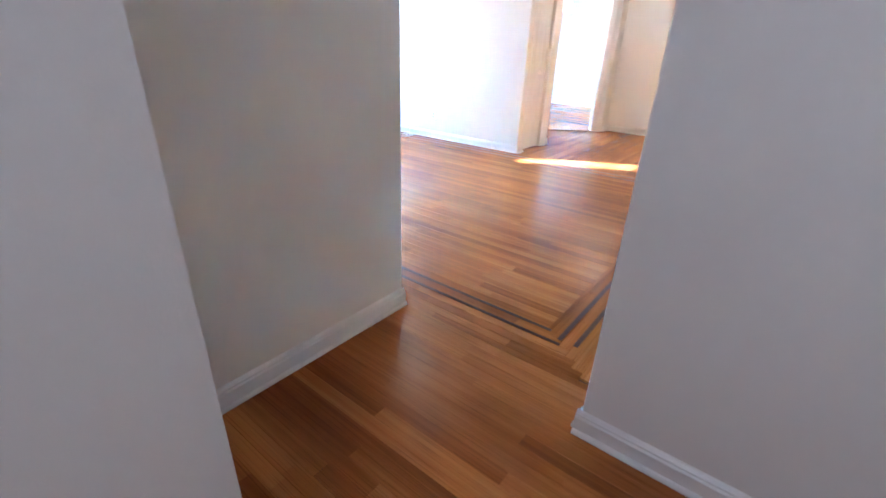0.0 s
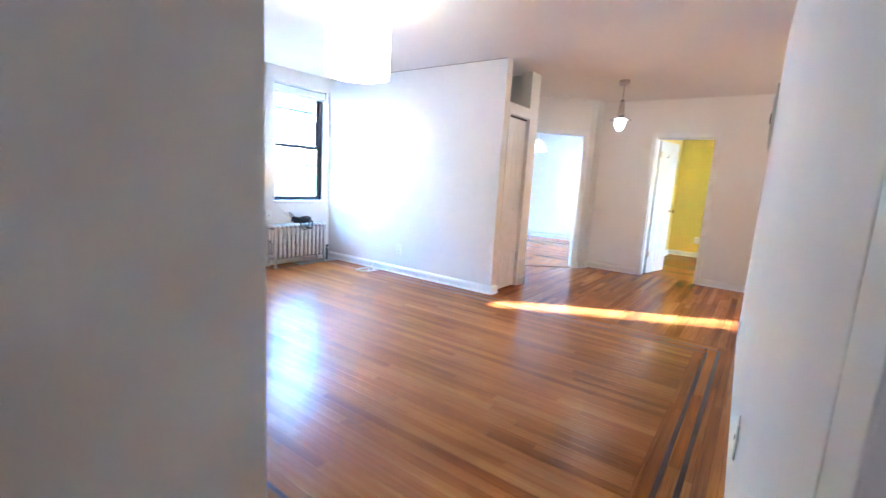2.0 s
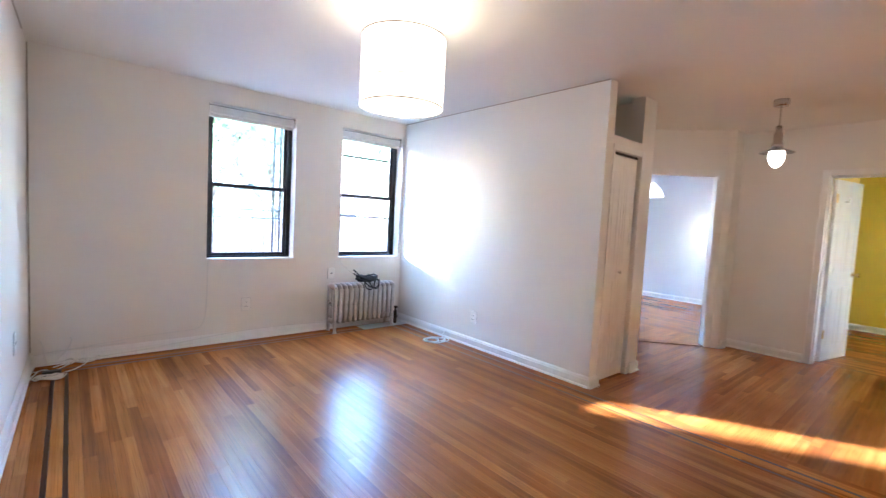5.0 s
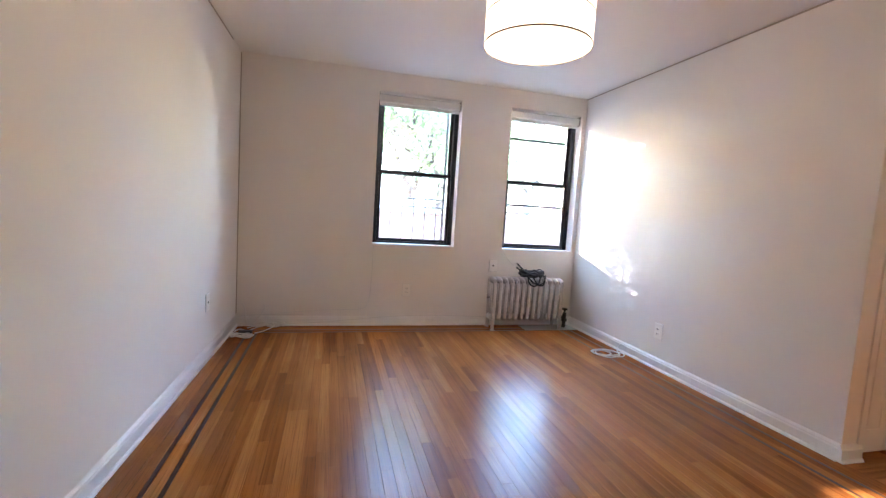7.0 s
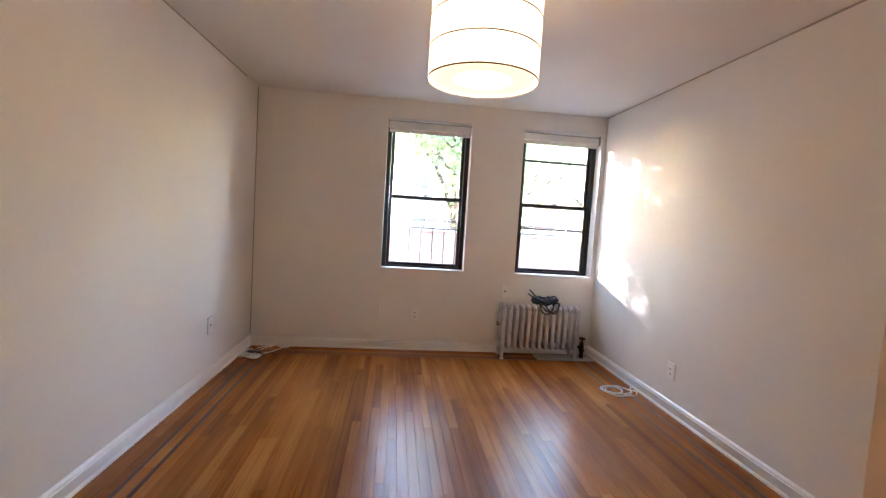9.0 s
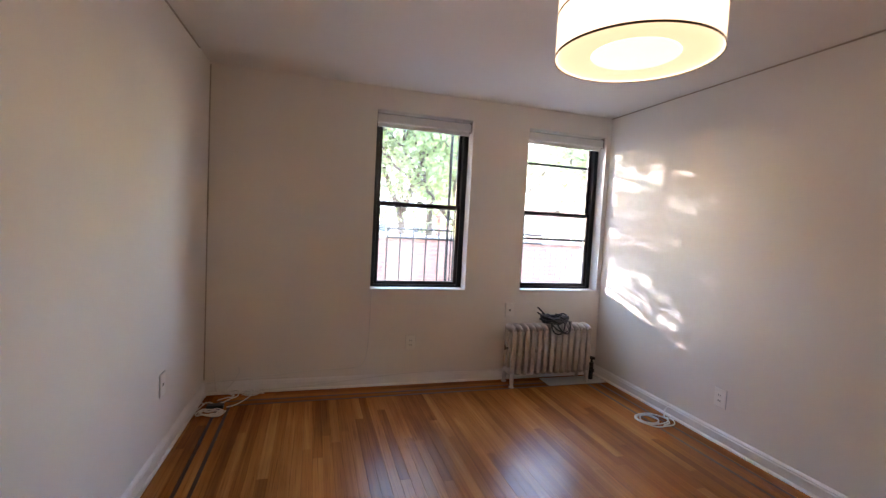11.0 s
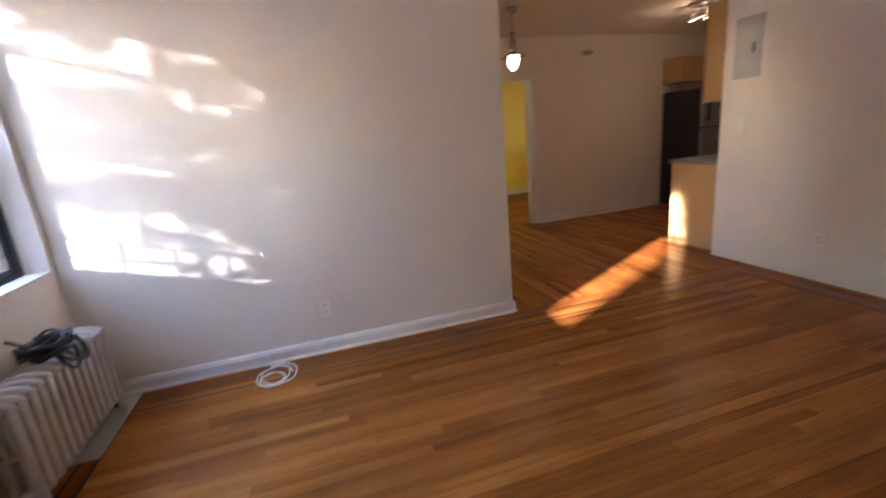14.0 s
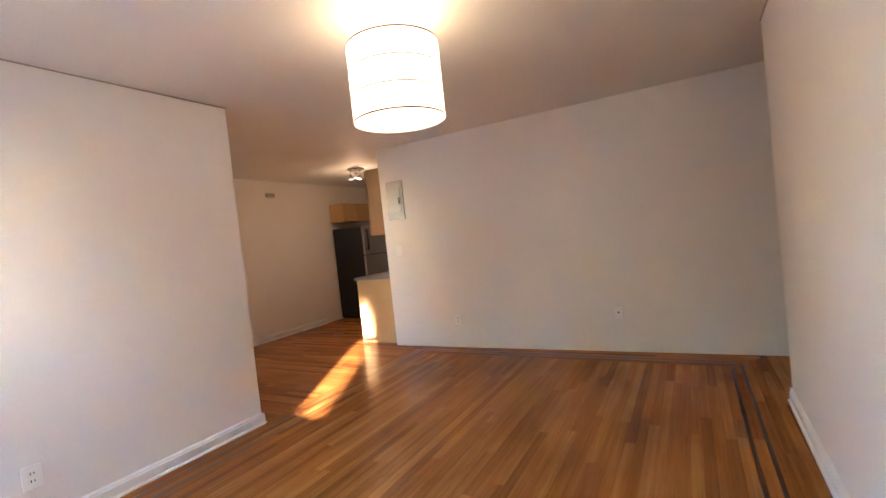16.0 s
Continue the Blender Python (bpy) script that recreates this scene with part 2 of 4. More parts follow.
def lathe(profile, seg=40, place=(0, 0, 0)):
    """A turned body from (radius, height) pairs."""
    bm = bmesh.new()
    rings = []
    for r, z in profile:
        rings.append([bm.verts.new((place[0] + r * math.cos(2 * math.pi * k / seg), place[1] + r * math.sin(2 * math.pi * k / seg), place[2] + z)) for k in range(seg)])
    for a, b in zip(rings, rings[1:]):
        for k in range(seg):
            bm.faces.new((a[k], a[(k + 1) % seg], b[(k + 1) % seg], b[k]))
    bmesh.ops.recalc_face_normals(bm, faces=bm.faces)
    for f in bm.faces:
        f.smooth = True
    return bm


def part(name, bm, material, parent=None, label="", smooth=False):
    me = bpy.data.meshes.new(name)
    if smooth:
        for f in bm.faces:
            f.smooth = True
    bm.to_mesh(me)
    bm.free()
    me.materials.append(material)
    ob = new(name, me)
    ob.parent = parent
    if label:
        ob["label"] = label
    return ob


def empty(name, place=(0, 0, 0)):
    ob = new(name)
    ob.empty_display_size = 0.1
    ob.location = place
    return ob


def under(ob, parent):
    """Hang ob on parent and keep its place."""
    ob.parent = parent
    ob.matrix_parent_inverse = Matrix.Translation(parent.location).inverted()
    return ob


def tube(name, points, radius, material, parent=None, res=3):
    cu = bpy.data.curves.new(name, "CURVE")
    cu.dimensions, cu.bevel_depth, cu.bevel_resolution, cu.resolution_u = "3D", radius, 2, res
    sp = cu.splines.new("NURBS")
    sp.points.add(len(points) - 1)
    for p, c in zip(sp.points, points):
        p.co = (*c, 1)
    sp.use_endpoint_u, sp.order_u = True, 4
    tmp = bpy.data.objects.new(name, cu)
    me = bpy.data.meshes.new_from_object(tmp)
    bpy.data.objects.remove(tmp)
    me.materials.clear()
    me.materials.append(material)
    for p in me.polygons:
        p.use_smooth = True
    ob = new(name, me)
    ob.parent = parent
    return ob


def setting(name, bm, material, label, category):
    return tagged(part(name, bm, material), label, category, kind="structure")


# ---- plan ----
XW, XP, YL, YR, H = -5.012, 0.010, 2.165, 5.662, 2.487
XE, YE = -0.92, 1.92          # entry: its west wall, its north wall
XQ = 0.115                    # the east wall leans out of square: its face at the entry end
YF = 8.362                    # wall with the yellow room's door
TOP = 2.75
W1, W2 = (3.418, 4.256), (4.792, 5.616)
SILL, HEAD = 0.812, 2.303
YDOOR = (-1.295, -0.583, 1.972)     # the yellow room's doorway
YS0, YS1 = 2.182, 2.116       # the south wall runs out of square: its face at the window end and at the entry
CLOS = (5.80, 6.265, 1.955)
DA, DB = Vector((-2.76, 7.56, 0)), Vector((-2.08, 8.17, 0))
DU = (DB - DA).normalized()
DN = Vector((DU.y, -DU.x, 0))       # towards the hall

# ---- walls, floor base and ceiling ----
setting("wall_west", boxes(
    (XW - 0.28, XW, 1.9, W1[0], 0, TOP), (XW - 0.28, XW, W1[1], W2[0], 0, TOP), (XW - 0.28, XW, W2[1], 6.6, 0, TOP),
    (XW - 0.28, XW, W1[0], W1[1], 0, SILL), (XW - 0.28, XW, W1[0], W1[1], HEAD, TOP),
    (XW - 0.28, XW, W2[0], W2[1], 0, SILL), (XW - 0.28, XW, W2[0], W2[1], HEAD, TOP)), M_PAINT,
    "cream painted plaster wall with two window openings", "wall")


def south_face(x):
    return YS0 + (YS1 - YS0) * (x - XW) / (XE - XW)


bm = boxes((XW, XE, 1.975, YS0, 0, TOP))
for v in bm.verts:
    if v.co.y > 2.0:
        v.co.y = south_face(v.co.x)
setting("wall_south", bm, M_PAINT, "plain cream painted plaster wall with cables along it", "wall")
setting("wall_entry_west", boxes((XE - 0.14, XE, 0.93, 1.975, 0, TOP)), M_PAINT, "cream painted wall beside the entry", "wall")
setting("wall_entry_corner", boxes((XE - 0.14, -0.22, -0.9, 0.93, 0, TOP)), M_PAINT, "cream painted wall corner of the entry passage", "wall")
# the opening and its pane are added, unseen, to hold the entry fill light
setting("wall_entry_south", boxes((-0.22, 0.3, -0.98, -0.9, 0, TOP), (0.9, 1.5, -0.98, -0.9, 0, TOP), (0.3, 0.9, -0.98, -0.9, 0, 2.1), (0.3, 0.9, -0.98, -0.9, 2.3, TOP)), M_PAINT, "cream painted unseen end wall of the entry with an added opening", "wall")
setting("transom_pane", boxes((0.3, 0.9, -0.96, -0.95, 2.1, 2.3)), M_TRIM, "added white pane closing the fill light's opening", "window")
setting("wall_entry_east", boxes((1.36, 1.5, -0.9, YE, 0, TOP)), M_PAINT, "cream painted side wall of the entry", "wall")
bm = boxes((XP, XP + 0.13, YE + 0.12, 5.976, 0, TOP), bevel=0.004)
for v in bm.verts:
    v.co.x += (XQ - XP) * (5.976 - v.co.y) / (5.976 - YE)
setting("wall_east", bm, M_PAINT, "cream painted wall with the breaker panel", "wall")
setting("wall_entry_north", boxes((XQ - 0.002, 1.5, YE, YE + 0.12, 0, TOP), bevel=0.004), M_PAINT, "cream painted wall beside the entry opening", "wall")
setting("wall_kitchen_south", boxes((XP + 0.13, 3.3, 5.84, 5.976, 0, TOP)), M_PAINT, "cream painted wall behind the kitchen counter", "wall")
setting("wall_kitchen_east", boxes((3.2, 3.32, 5.976, YF, 0, TOP)), M_PAINT, "cream painted end wall of the kitchen", "wall")
setting("wall_north", boxes((-2.16, YDOOR[0], YF, YF + 0.12, 0, TOP), (YDOOR[1], 3.32, YF, YF + 0.12, 0, TOP), (YDOOR[0], YDOOR[1], YF, YF + 0.12, YDOOR[2], TOP)),
        M_PAINT, "cream painted hall wall with an open doorway", "wall")
setting("wall_partition", boxes((XW, -2.264, YR, YR + 0.11, 0, TOP), bevel=0.003), M_PAINT, "white partition wall with sunlight on it", "wall")
setting("wall_closet", boxes(
    (-2.39, -2.27, CLOS[1] + 0.005, 6.50, 0, TOP), (-2.39, -2.27, YR + 0.11, CLOS[0], 0, 2.075),
    (-2.39, -2.27, CLOS[0], CLOS[1] + 0.005, CLOS[2], 2.075), (-3.05, -2.39, 6.40, 6.50, 0, TOP), (-3.15, -3.05, YR + 0.11, 6.50, 0, TOP),
    (-3.05, -2.39, YR + 0.11, 6.40, 2.02, 2.075)), M_PAINT, "white painted closet surround with an open niche above", "wall")


def diagonal(s0, s1, z0, z1, out=0.0, thick=0.1):
    """A slab in the slanting wall, from s0 to s1 along it."""
    bm = bmesh.new()
    vs = []
    for z in (z0, z1):
        for s, o in ((s0, out), (s1, out), (s1, -thick), (s0, -thick)):
            p = DA + DU * s + DN * o
            vs.append(bm.verts.new((p.x, p.y, z)))
    for f in ((0, 1, 2, 3), (4, 5, 6, 7), (0, 1, 5, 4), (1, 2, 6, 5), (2, 3, 7, 6), (3, 0, 4, 7)):
        bm.faces.new([vs[k] for k in f])
    bmesh.ops.recalc_face_normals(bm, faces=bm.faces)
    return bm


def merged(*bms):
    out = bmesh.new()
    for b in bms:
        me = bpy.data.meshes.new("tmp")
        b.to_mesh(me)
        b.free()
        out.from_mesh(me)
        bpy.data.meshes.remove(me)
    return out


LEN = (DB - DA).length
OPEN = (-0.02, 0.735)
setting("wall_diagonal", merged(diagonal(-1.5, OPEN[0], 0, TOP), diagonal(OPEN[1], LEN, 0, TOP), diagonal(OPEN[0], OPEN[1], 1.985, TOP),
        boxes((-2.2, -2.08, 8.1, YF + 0.06, 0, TOP))), M_PAINT, "cream painted slanting wall with the bedroom doorway", "wall")

# bedroom and yellow room shells
setting("wall_bedroom_north", boxes((-5.4, -1.42, 11.35, 11.47, 0, TOP)), M_BEDPAINT, "pale white bedroom wall", "wall")
setting("wall_bedroom_west", boxes((-5.52, -5.4, 6.5, 8.5, 0, TOP), (-5.52, -5.4, 9.9, 11.47, 0, TOP), (-5.52, -5.4, 8.5, 9.9, 0, 0.9), (-5.52, -5.4, 8.5, 9.9, 2.2, TOP)), M_BEDPAINT, "pale white bedroom wall with a window opening", "wall")
setting("wall_bedroom_south", boxes((-5.52, -3.15, 6.5, 6.6, 0, TOP)), M_BEDPAINT, "pale white bedroom wall", "wall")
setting("wall_bedroom_east", boxes((-1.54, -1.42, YF + 0.12, 11.35, 0, TOP)), M_BEDPAINT, "pale white wall between two bedrooms", "wall")
setting("wall_yellow_west", boxes((-1.42, -1.40, YF + 0.12, 11.33, 0, TOP)), M_YELLOW, "yellow painted bedroom wall", "wall")
setting("wall_yellow_north", boxes((-1.40, 1.62, 11.33, 11.45, 0, TOP)), M_YELLOW, "yellow painted bedroom wall", "wall")
setting("wall_yellow_east", boxes((1.5, 1.62, YF + 0.12, 9.3, 0, TOP), (1.5, 1.62, 10.1, 11.33, 0, TOP), (1.5, 1.62, 9.3, 10.1, 0, 1.0), (1.5, 1.62, 9.3, 10.1, 1.9, TOP)), M_YELLOW, "yellow painted bedroom wall with a window opening", "wall")
setting("wall_yellow_south", boxes((-1.40, YDOOR[0] - 0.06, YF + 0.12, YF + 0.14, 0, TOP), (YDOOR[1] + 0.06, 1.5, YF + 0.12, YF + 0.14, 0, TOP), (YDOOR[0] - 0.06, YDOOR[1] + 0.06, YF + 0.12, YF + 0.14, YDOOR[2] + 0.06, TOP)), M_YELLOW, "yellow painted wall round the doorway", "wall")
setting("ceiling", boxes((-5.5, 3.32, -1.0, 11.5, H, H + 0.2)), M_CEIL, "flat white painted plaster ceiling", "ceiling")

# added wall, never in view: holds back south-west sky light from the partition
setting("wall_wing", boxes((-19, -5.3, -4.4, -4.0, -0.5, 11)), M_BRICK, "unseen brick wall added beside the windows to block sky light", "wall")
# added reflector wall, out of view, that throws sunlight back at the flat
setting("wall_courtyard", boxes((6.0, 6.4, -12, 12, -0.5, 9)), M_FACADE, "unseen pale wall added east of the flat to bounce sunlight", "wall")

# baseboards
def skirting(name, rows):
    """A run of moulded baseboard: (x0, y0, x1, y1, nx, ny) with the room on the side of n."""
    bm = bmesh.new()
    prof = [(0, 0), (0.018, 0), (0.018, 0.066), (0.013, 0.073), (0.013, 0.079), (0.006, 0.088), (0, 0.092)]
    shoe = [(0.018, 0.0), (0.030, 0.0), (0.029, 0.008), (0.024, 0.015), (0.018, 0.017)]
    for x0, y0, x1, y1, nx, ny in rows:
        for pr in (prof, shoe):
            a = [bm.verts.new((x0 + nx * d, y0 + ny * d, z)) for d, z in pr]
            b = [bm.verts.new((x1 + nx * d, y1 + ny * d, z)) for d, z in pr]
            for k in range(len(pr)):
                j = (k + 1) % len(pr)
                bm.faces.new((a[k], a[j], b[j], b[k]))
            bm.faces.new(a)
            bm.faces.new(b[::-1])
    bmesh.ops.recalc_face_normals(bm, faces=bm.faces)
    return setting(name, bm, M_TRIM, "white painted moulded wooden baseboard", "baseboard")


skirting("baseboard_west", [(XW, YL, XW, YR, 1, 0)])
skirting("baseboard_south", [(XW, YS0, XE - 0.001, YS1, 0, 1)])
skirting("baseboard_partition", [(XW, YR, -2.264, YR, 0, -1), (-2.264, YR - 0.018, -2.264, CLOS[0] - 0.005, 1, 0)])
skirting("baseboard_entry_west", [(XE, 0.93, XE, YS1 + 0.012, 1, 0)])
skirting("baseboard_entry_north", [(XQ - 0.018, YE, 1.36, YE, 0, -1), (XQ - 0.002, YE, XQ - 0.002, YE + 0.03, -1, 0)])
skirting("baseboard_closet", [(-2.27, CLOS[1] + 0.07, -2.27, 6.50, 1, 0), (-2.27, 6.50, -3.0, 6.50, 0, 1)])
skirting("baseboard_north", [(-2.08, YF, YDOOR[0] - 0.07, YF, 0, -1), (YDOOR[1] + 0.07, YF, 1.2, YF, 0, -1), (-2.08, 8.17, -2.08, YF, 1, 0)])
a, b = DA + DU * (OPEN[1] + 0.06), DB
skirting("baseboard_diagonal", [(a.x, a.y, b.x, b.y, DN.x, DN.y)])
skirting("baseboard_bedroom", [(-5.4, 11.35, -1.54, 11.35, 0, -1), (-1.54, 8.5, -1.54, 11.35, -1, 0)])
skirting("baseboard_yellow", [(-1.40, 11.33, 1.5, 11.33, 0, -1), (-1.40, 8.6, -1.40, 11.33, 1, 0)])


# a dark open joint under the ceiling
setting("trim_ceiling_partition", boxes((XW, -2.266, YR - 0.009, YR - 0.001, H - 0.009, H - 0.001)), M_CHIME, "thin dark joint strip between wall and ceiling", "trim")
setting("trim_ceiling_south", boxes((XW + 0.3, XE, 2.0, YS1 + 0.012, H - 0.009, H - 0.001)), M_CHIME, "thin dark joint strip between wall and ceiling", "trim")
for v in bpy.data.objects["trim_ceiling_south"].data.vertices:
    if v.co.y > 2.05:
        v.co.y = south_face(v.co.x) + 0.007


# ---- windows ----
def window(name, y0, y1, extra_bars, label):
    w = tagged(empty(name, (XW, (y0 + y1) / 2, SILL)), label, "window", kind="structure")
    xg = XW - 0.135
    f = 0.042

    def put(n, bm, m, lab="", parent=w):
        return under(part(n, bm, m, label=lab), parent) if parent is w else part(n, bm, m, parent, lab)

    put("window_frame", boxes((xg - 0.06, xg + 0.02, y0, y0 + f, SILL, HEAD), (xg - 0.06, xg + 0.02, y1 - f, y1, SILL, HEAD),
                              (xg - 0.06, xg + 0.02, y0 + f, y1 - f, SILL, SILL + 0.035), (xg - 0.06, xg + 0.02, y0 + f, y1 - f, HEAD - 0.04, HEAD), bevel=0.003), M_BLACK, "black aluminium window frame")
    mid = 1.545
    for nm, x, z0, z1 in (("lower_sash", xg - 0.005, SILL + 0.036, mid + 0.02), ("upper_sash", xg - 0.038, mid - 0.02, HEAD - 0.041)):
        a0, a1, t = y0 + f + 0.002, y1 - f - 0.002, 0.03
        put(nm, boxes((x - 0.012, x + 0.012, a0, a0 + t, z0, z1), (x - 0.012, x + 0.012, a1 - t, a1, z0, z1),
                      (x - 0.012, x + 0.012, a0 + t, a1 - t, z0, z0 + t), (x - 0.012, x + 0.012, a0 + t, a1 - t, z1 - t, z1), bevel=0.002), M_BLACK)
        pane = put("pane", boxes((x - 0.002, x + 0.002, a0 + t - 0.004, a1 - t + 0.004, z0 + t - 0.004, z1 - t + 0.004)), M_GLASS)
        pane.visible_shadow = False
    for z in extra_bars:
        put("storm_sash_bar", boxes((xg - 0.075, xg - 0.058, y0 + f, y1 - f, z - 0.011, z + 0.011)), M_BLACK)
    put("sash_lock", boxes((xg + 0.008, xg + 0.024, (y0 + y1) / 2 - 0.03, (y0 + y1) / 2 + 0.03, mid + 0.021, mid + 0.034), bevel=0.003), M_BLACK)
    put("window_sill", boxes((XW - 0.112, XW + 0.004, y0 + 0.001, y1 - 0.001, SILL + 0.001, SILL + 0.016), bevel=0.004), M_TRIM, "white painted window sill")
    return w


window("window_1", *W1, (), "black double-hung window in a white reveal")
window("window_2", *W2, (1.30, 2.02), "black double-hung window with storm sash bars")


def blind(y0, y1):
    b = tagged(empty("roller_blind", (XW - 0.06, (y0 + y1) / 2, HEAD)), "rolled-up white roller blind at the window head", "blind", "roller blinds")
    bm = boxes((XW - 0.085, XW - 0.03, y0 + 0.012, y1 - 0.012, HEAD - 0.095, HEAD - 0.02), bevel=0.012)
    under(part("fabric_roll", bm, M_BLIND), b)
    under(part("bottom_bar", boxes((XW - 0.072, XW - 0.058, y0 + 0.015, y1 - 0.015, HEAD - 0.125, HEAD - 0.094), bevel=0.003), M_BLIND), b)
    for y in (y0 + 0.001, y1 - 0.011):
        under(part("bracket", boxes((XW - 0.09, XW - 0.025, y, y + 0.01, HEAD - 0.1, HEAD - 0.002)), M_CHROME), b)
    return b


blind(*W1)
blind(*W2)


# ---- doors ----
def casing(name, bm, label):
    return setting(name, bm, M_TRIM, label, "trim")


x0, x1, zt = YDOOR
casing("door_casing_yellow", boxes((x0 - 0.06, x0, YF - 0.016, YF + 0.02, 0, zt + 0.06), (x1, x1 + 0.06, YF - 0.016, YF + 0.02, 0, zt + 0.06), (x0, x1, YF - 0.016, YF + 0.02, zt, zt + 0.06), bevel=0.005),
       "white painted casing of the yellow room's doorway")
casing("door_jamb_yellow", boxes((x0, x0 + 0.014, YF + 0.021, YF + 0.145, 0, zt), (x1 - 0.014, x1, YF + 0.021, YF + 0.145, 0, zt), (x0 + 0.014, x1 - 0.014, YF + 0.021, YF + 0.145, zt - 0.014, zt)), "white painted door jamb")
casing("door_casing_bedroom", merged(diagonal(OPEN[1], OPEN[1] + 0.055, 0, 2.04, 0.016, 0), diagonal(OPEN[0] - 0.055, OPEN[0], 0, 2.04, 0.016, 0), diagonal(OPEN[0], OPEN[1], 1.985, 2.04, 0.016, 0),
       diagonal(OPEN[1] - 0.012, OPEN[1], 0, 1.985, 0, 0.1), diagonal(OPEN[0], OPEN[1], 1.973, 1.985, 0, 0.1)), "white painted casing of the bedroom doorway")
casing("door_casing_closet", boxes((-2.268, -2.256, CLOS[1] + 0.001, CLOS[1] + 0.06, 0, CLOS[2] + 0.05), (-2.268, -2.256, CLOS[0] - 0.03, CLOS[0], 0, CLOS[2] + 0.05), (-2.268, -2.256, CLOS[0], CLOS[1], CLOS[2] - 0.002, CLOS[2] + 0.05), bevel=0.003), "white painted closet casing")


casing("threshold", diagonal(OPEN[0], OPEN[1] - 0.012, 0.001, 0.011, 0.02, 0.1), "worn wooden threshold of the bedroom doorway")
bpy.data.objects["threshold"].data.materials[0] = M_FLOOR_J


def panel_leaf(width, height, thick, rows):
    """A moulded leaf, standing on z 0, from 0 to width along x."""
    bm = boxes((0, width, -thick / 2, thick / 2, 0, height), bevel=0.002)
    for x0, x1, z0, z1 in rows:
        for s in (1, -1):
            y = s * thick / 2
            r = 0.012
            for a, b, c, d in ((x0, x1, z0, z0 + r), (x0, x1, z1 - r, z1), (x0, x0 + r, z0 + r, z1 - r), (x1 - r, x1, z0 + r, z1 - r)):
                box_into(bm, a, b, min(y, y + s * 0.003), max(y, y + s * 0.003), c, d)
            box_into(bm, x0 + 0.035, x1 - 0.035, min(y, y + s * 0.003), max(y, y + s * 0.003), z0 + 0.03, z1 - 0.03, bevel=0.0025)
    return bm


# closet bifold, two leaves, closed
bif = tagged(empty("bifold_door", (-2.31, CLOS[0], 0.012)), "closed white panelled bifold closet door", "door")
lw = (CLOS[1] - CLOS[0] - 0.01) / 2
for k in range(2):
    leaf = part("door_leaf", panel_leaf(lw - 0.003, 1.92, 0.03, [(0.04, lw - 0.045, 0.12, 0.86), (0.04, lw - 0.045, 0.98, 1.80)]), M_TRIM, bif)
    leaf.matrix_basis = pose(0, 0.004 + k * lw, 0, 0, 0, 90)
knob = part("knob", lathe([(0.0, 0.0), (0.008, 0.0), (0.008, 0.012), (0.016, 0.02), (0.014, 0.03), (0.0, 0.034)], 20), M_TRIM, bif)
knob.matrix_basis = pose(0.016, lw + 0.04, 0.93, 0, 90, 0)
under(part("track", boxes((-2.325, -2.295, CLOS[0] + 0.002, CLOS[1] - 0.002, 1.934, 1.953)), M_DARK), bif)

# the yellow room's door, swung inwards
yd = tagged(empty("door_1", (YDOOR[0] + 0.03, YF + 0.16, 0.012)), "white panelled wooden door standing open into the yellow room", "door", kind="structure")
yd.rotation_euler = (0, 0, radians(78))
leaf = part("door_leaf", panel_leaf(0.63, 1.94, 0.036, [(0.08, 0.28, 0.15, 0.8), (0.35, 0.55, 0.15, 0.8), (0.08, 0.28, 0.95, 1.8), (0.35, 0.55, 0.95, 1.8)]), M_TRIM, yd)
for s in (1, -1):
    k = part("door_knob", lathe([(0.0, 0.0), (0.026, 0.0), (0.026, 0.006), (0.010, 0.01), (0.010, 0.035), (0.026, 0.05), (0.024, 0.064), (0.0, 0.07)], 24), M_BRASS, yd, "brass door knob")
    k.matrix_basis = pose(0.57, s * 0.019, 0.93, -90 * s, 0, 0)
bm = bmesh.new()
cyl_into(bm, (0.2, -0.019, 1.72), (0.2, -0.05, 1.715), 0.006, seg=8)
cyl_into(bm, (0.2, -0.05, 1.71), (0.2, -0.055, 1.75), 0.006, seg=8)
part("coat_hook", bm, M_CHROME, yd)
for z in (0.25, 1.7):
    part("hinge", boxes((-0.004, 0.03, -0.024, -0.018, z, z + 0.09)), M_BRASS, yd)

# ---- radiator ----
RAD = (-4.862, 4.625, 5.445)       # middle line, first and last section
rad = tagged(empty("radiator", (RAD[0], (RAD[1] + RAD[2]) / 2, 0)), "silver-painted cast-iron column radiator under the window", "radiator")
N = 13
step = (RAD[2] - RAD[1]) / N


def section(feet):
    """One cast section: three columns across its depth joined by round heads."""
    bm = bmesh.new()
    for dx in (-0.062, 0.0, 0.062):
        cyl_into(bm, (dx, 0, 0.13), (dx, 0, 0.505), 0.0165, seg=10)
    for dx in (-0.075, 0.075):
        box_into(bm, dx - 0.011, dx + 0.011, -0.0215, 0.0215, 0.12, 0.515, bevel=0.009)
    for z, r in ((0.51, 0.036), (0.125, 0.034)):
        r0 = bmesh.ops.create_uvsphere(bm, u_segments=14, v_segments=8, radius=1.0, matrix=Matrix.LocRotScale((0, 0, z), None, (0.098, 0.0255, r)))
    cyl_into(bm, (-0.062, 0, 0.30), (0.062, 0, 0.30), 0.010, seg=8)
    if feet:
        for dx in (-0.07, 0.07):
            cyl_into(bm, (dx * 1.15, 0, 0.0), (dx, 0, 0.12), 0.014, 0.024, seg=10)
            cyl_into(bm, (dx * 1.15, 0, 0.0), (dx * 1.15, 0, 0.012), 0.024, 0.018, seg=10)
    return bm


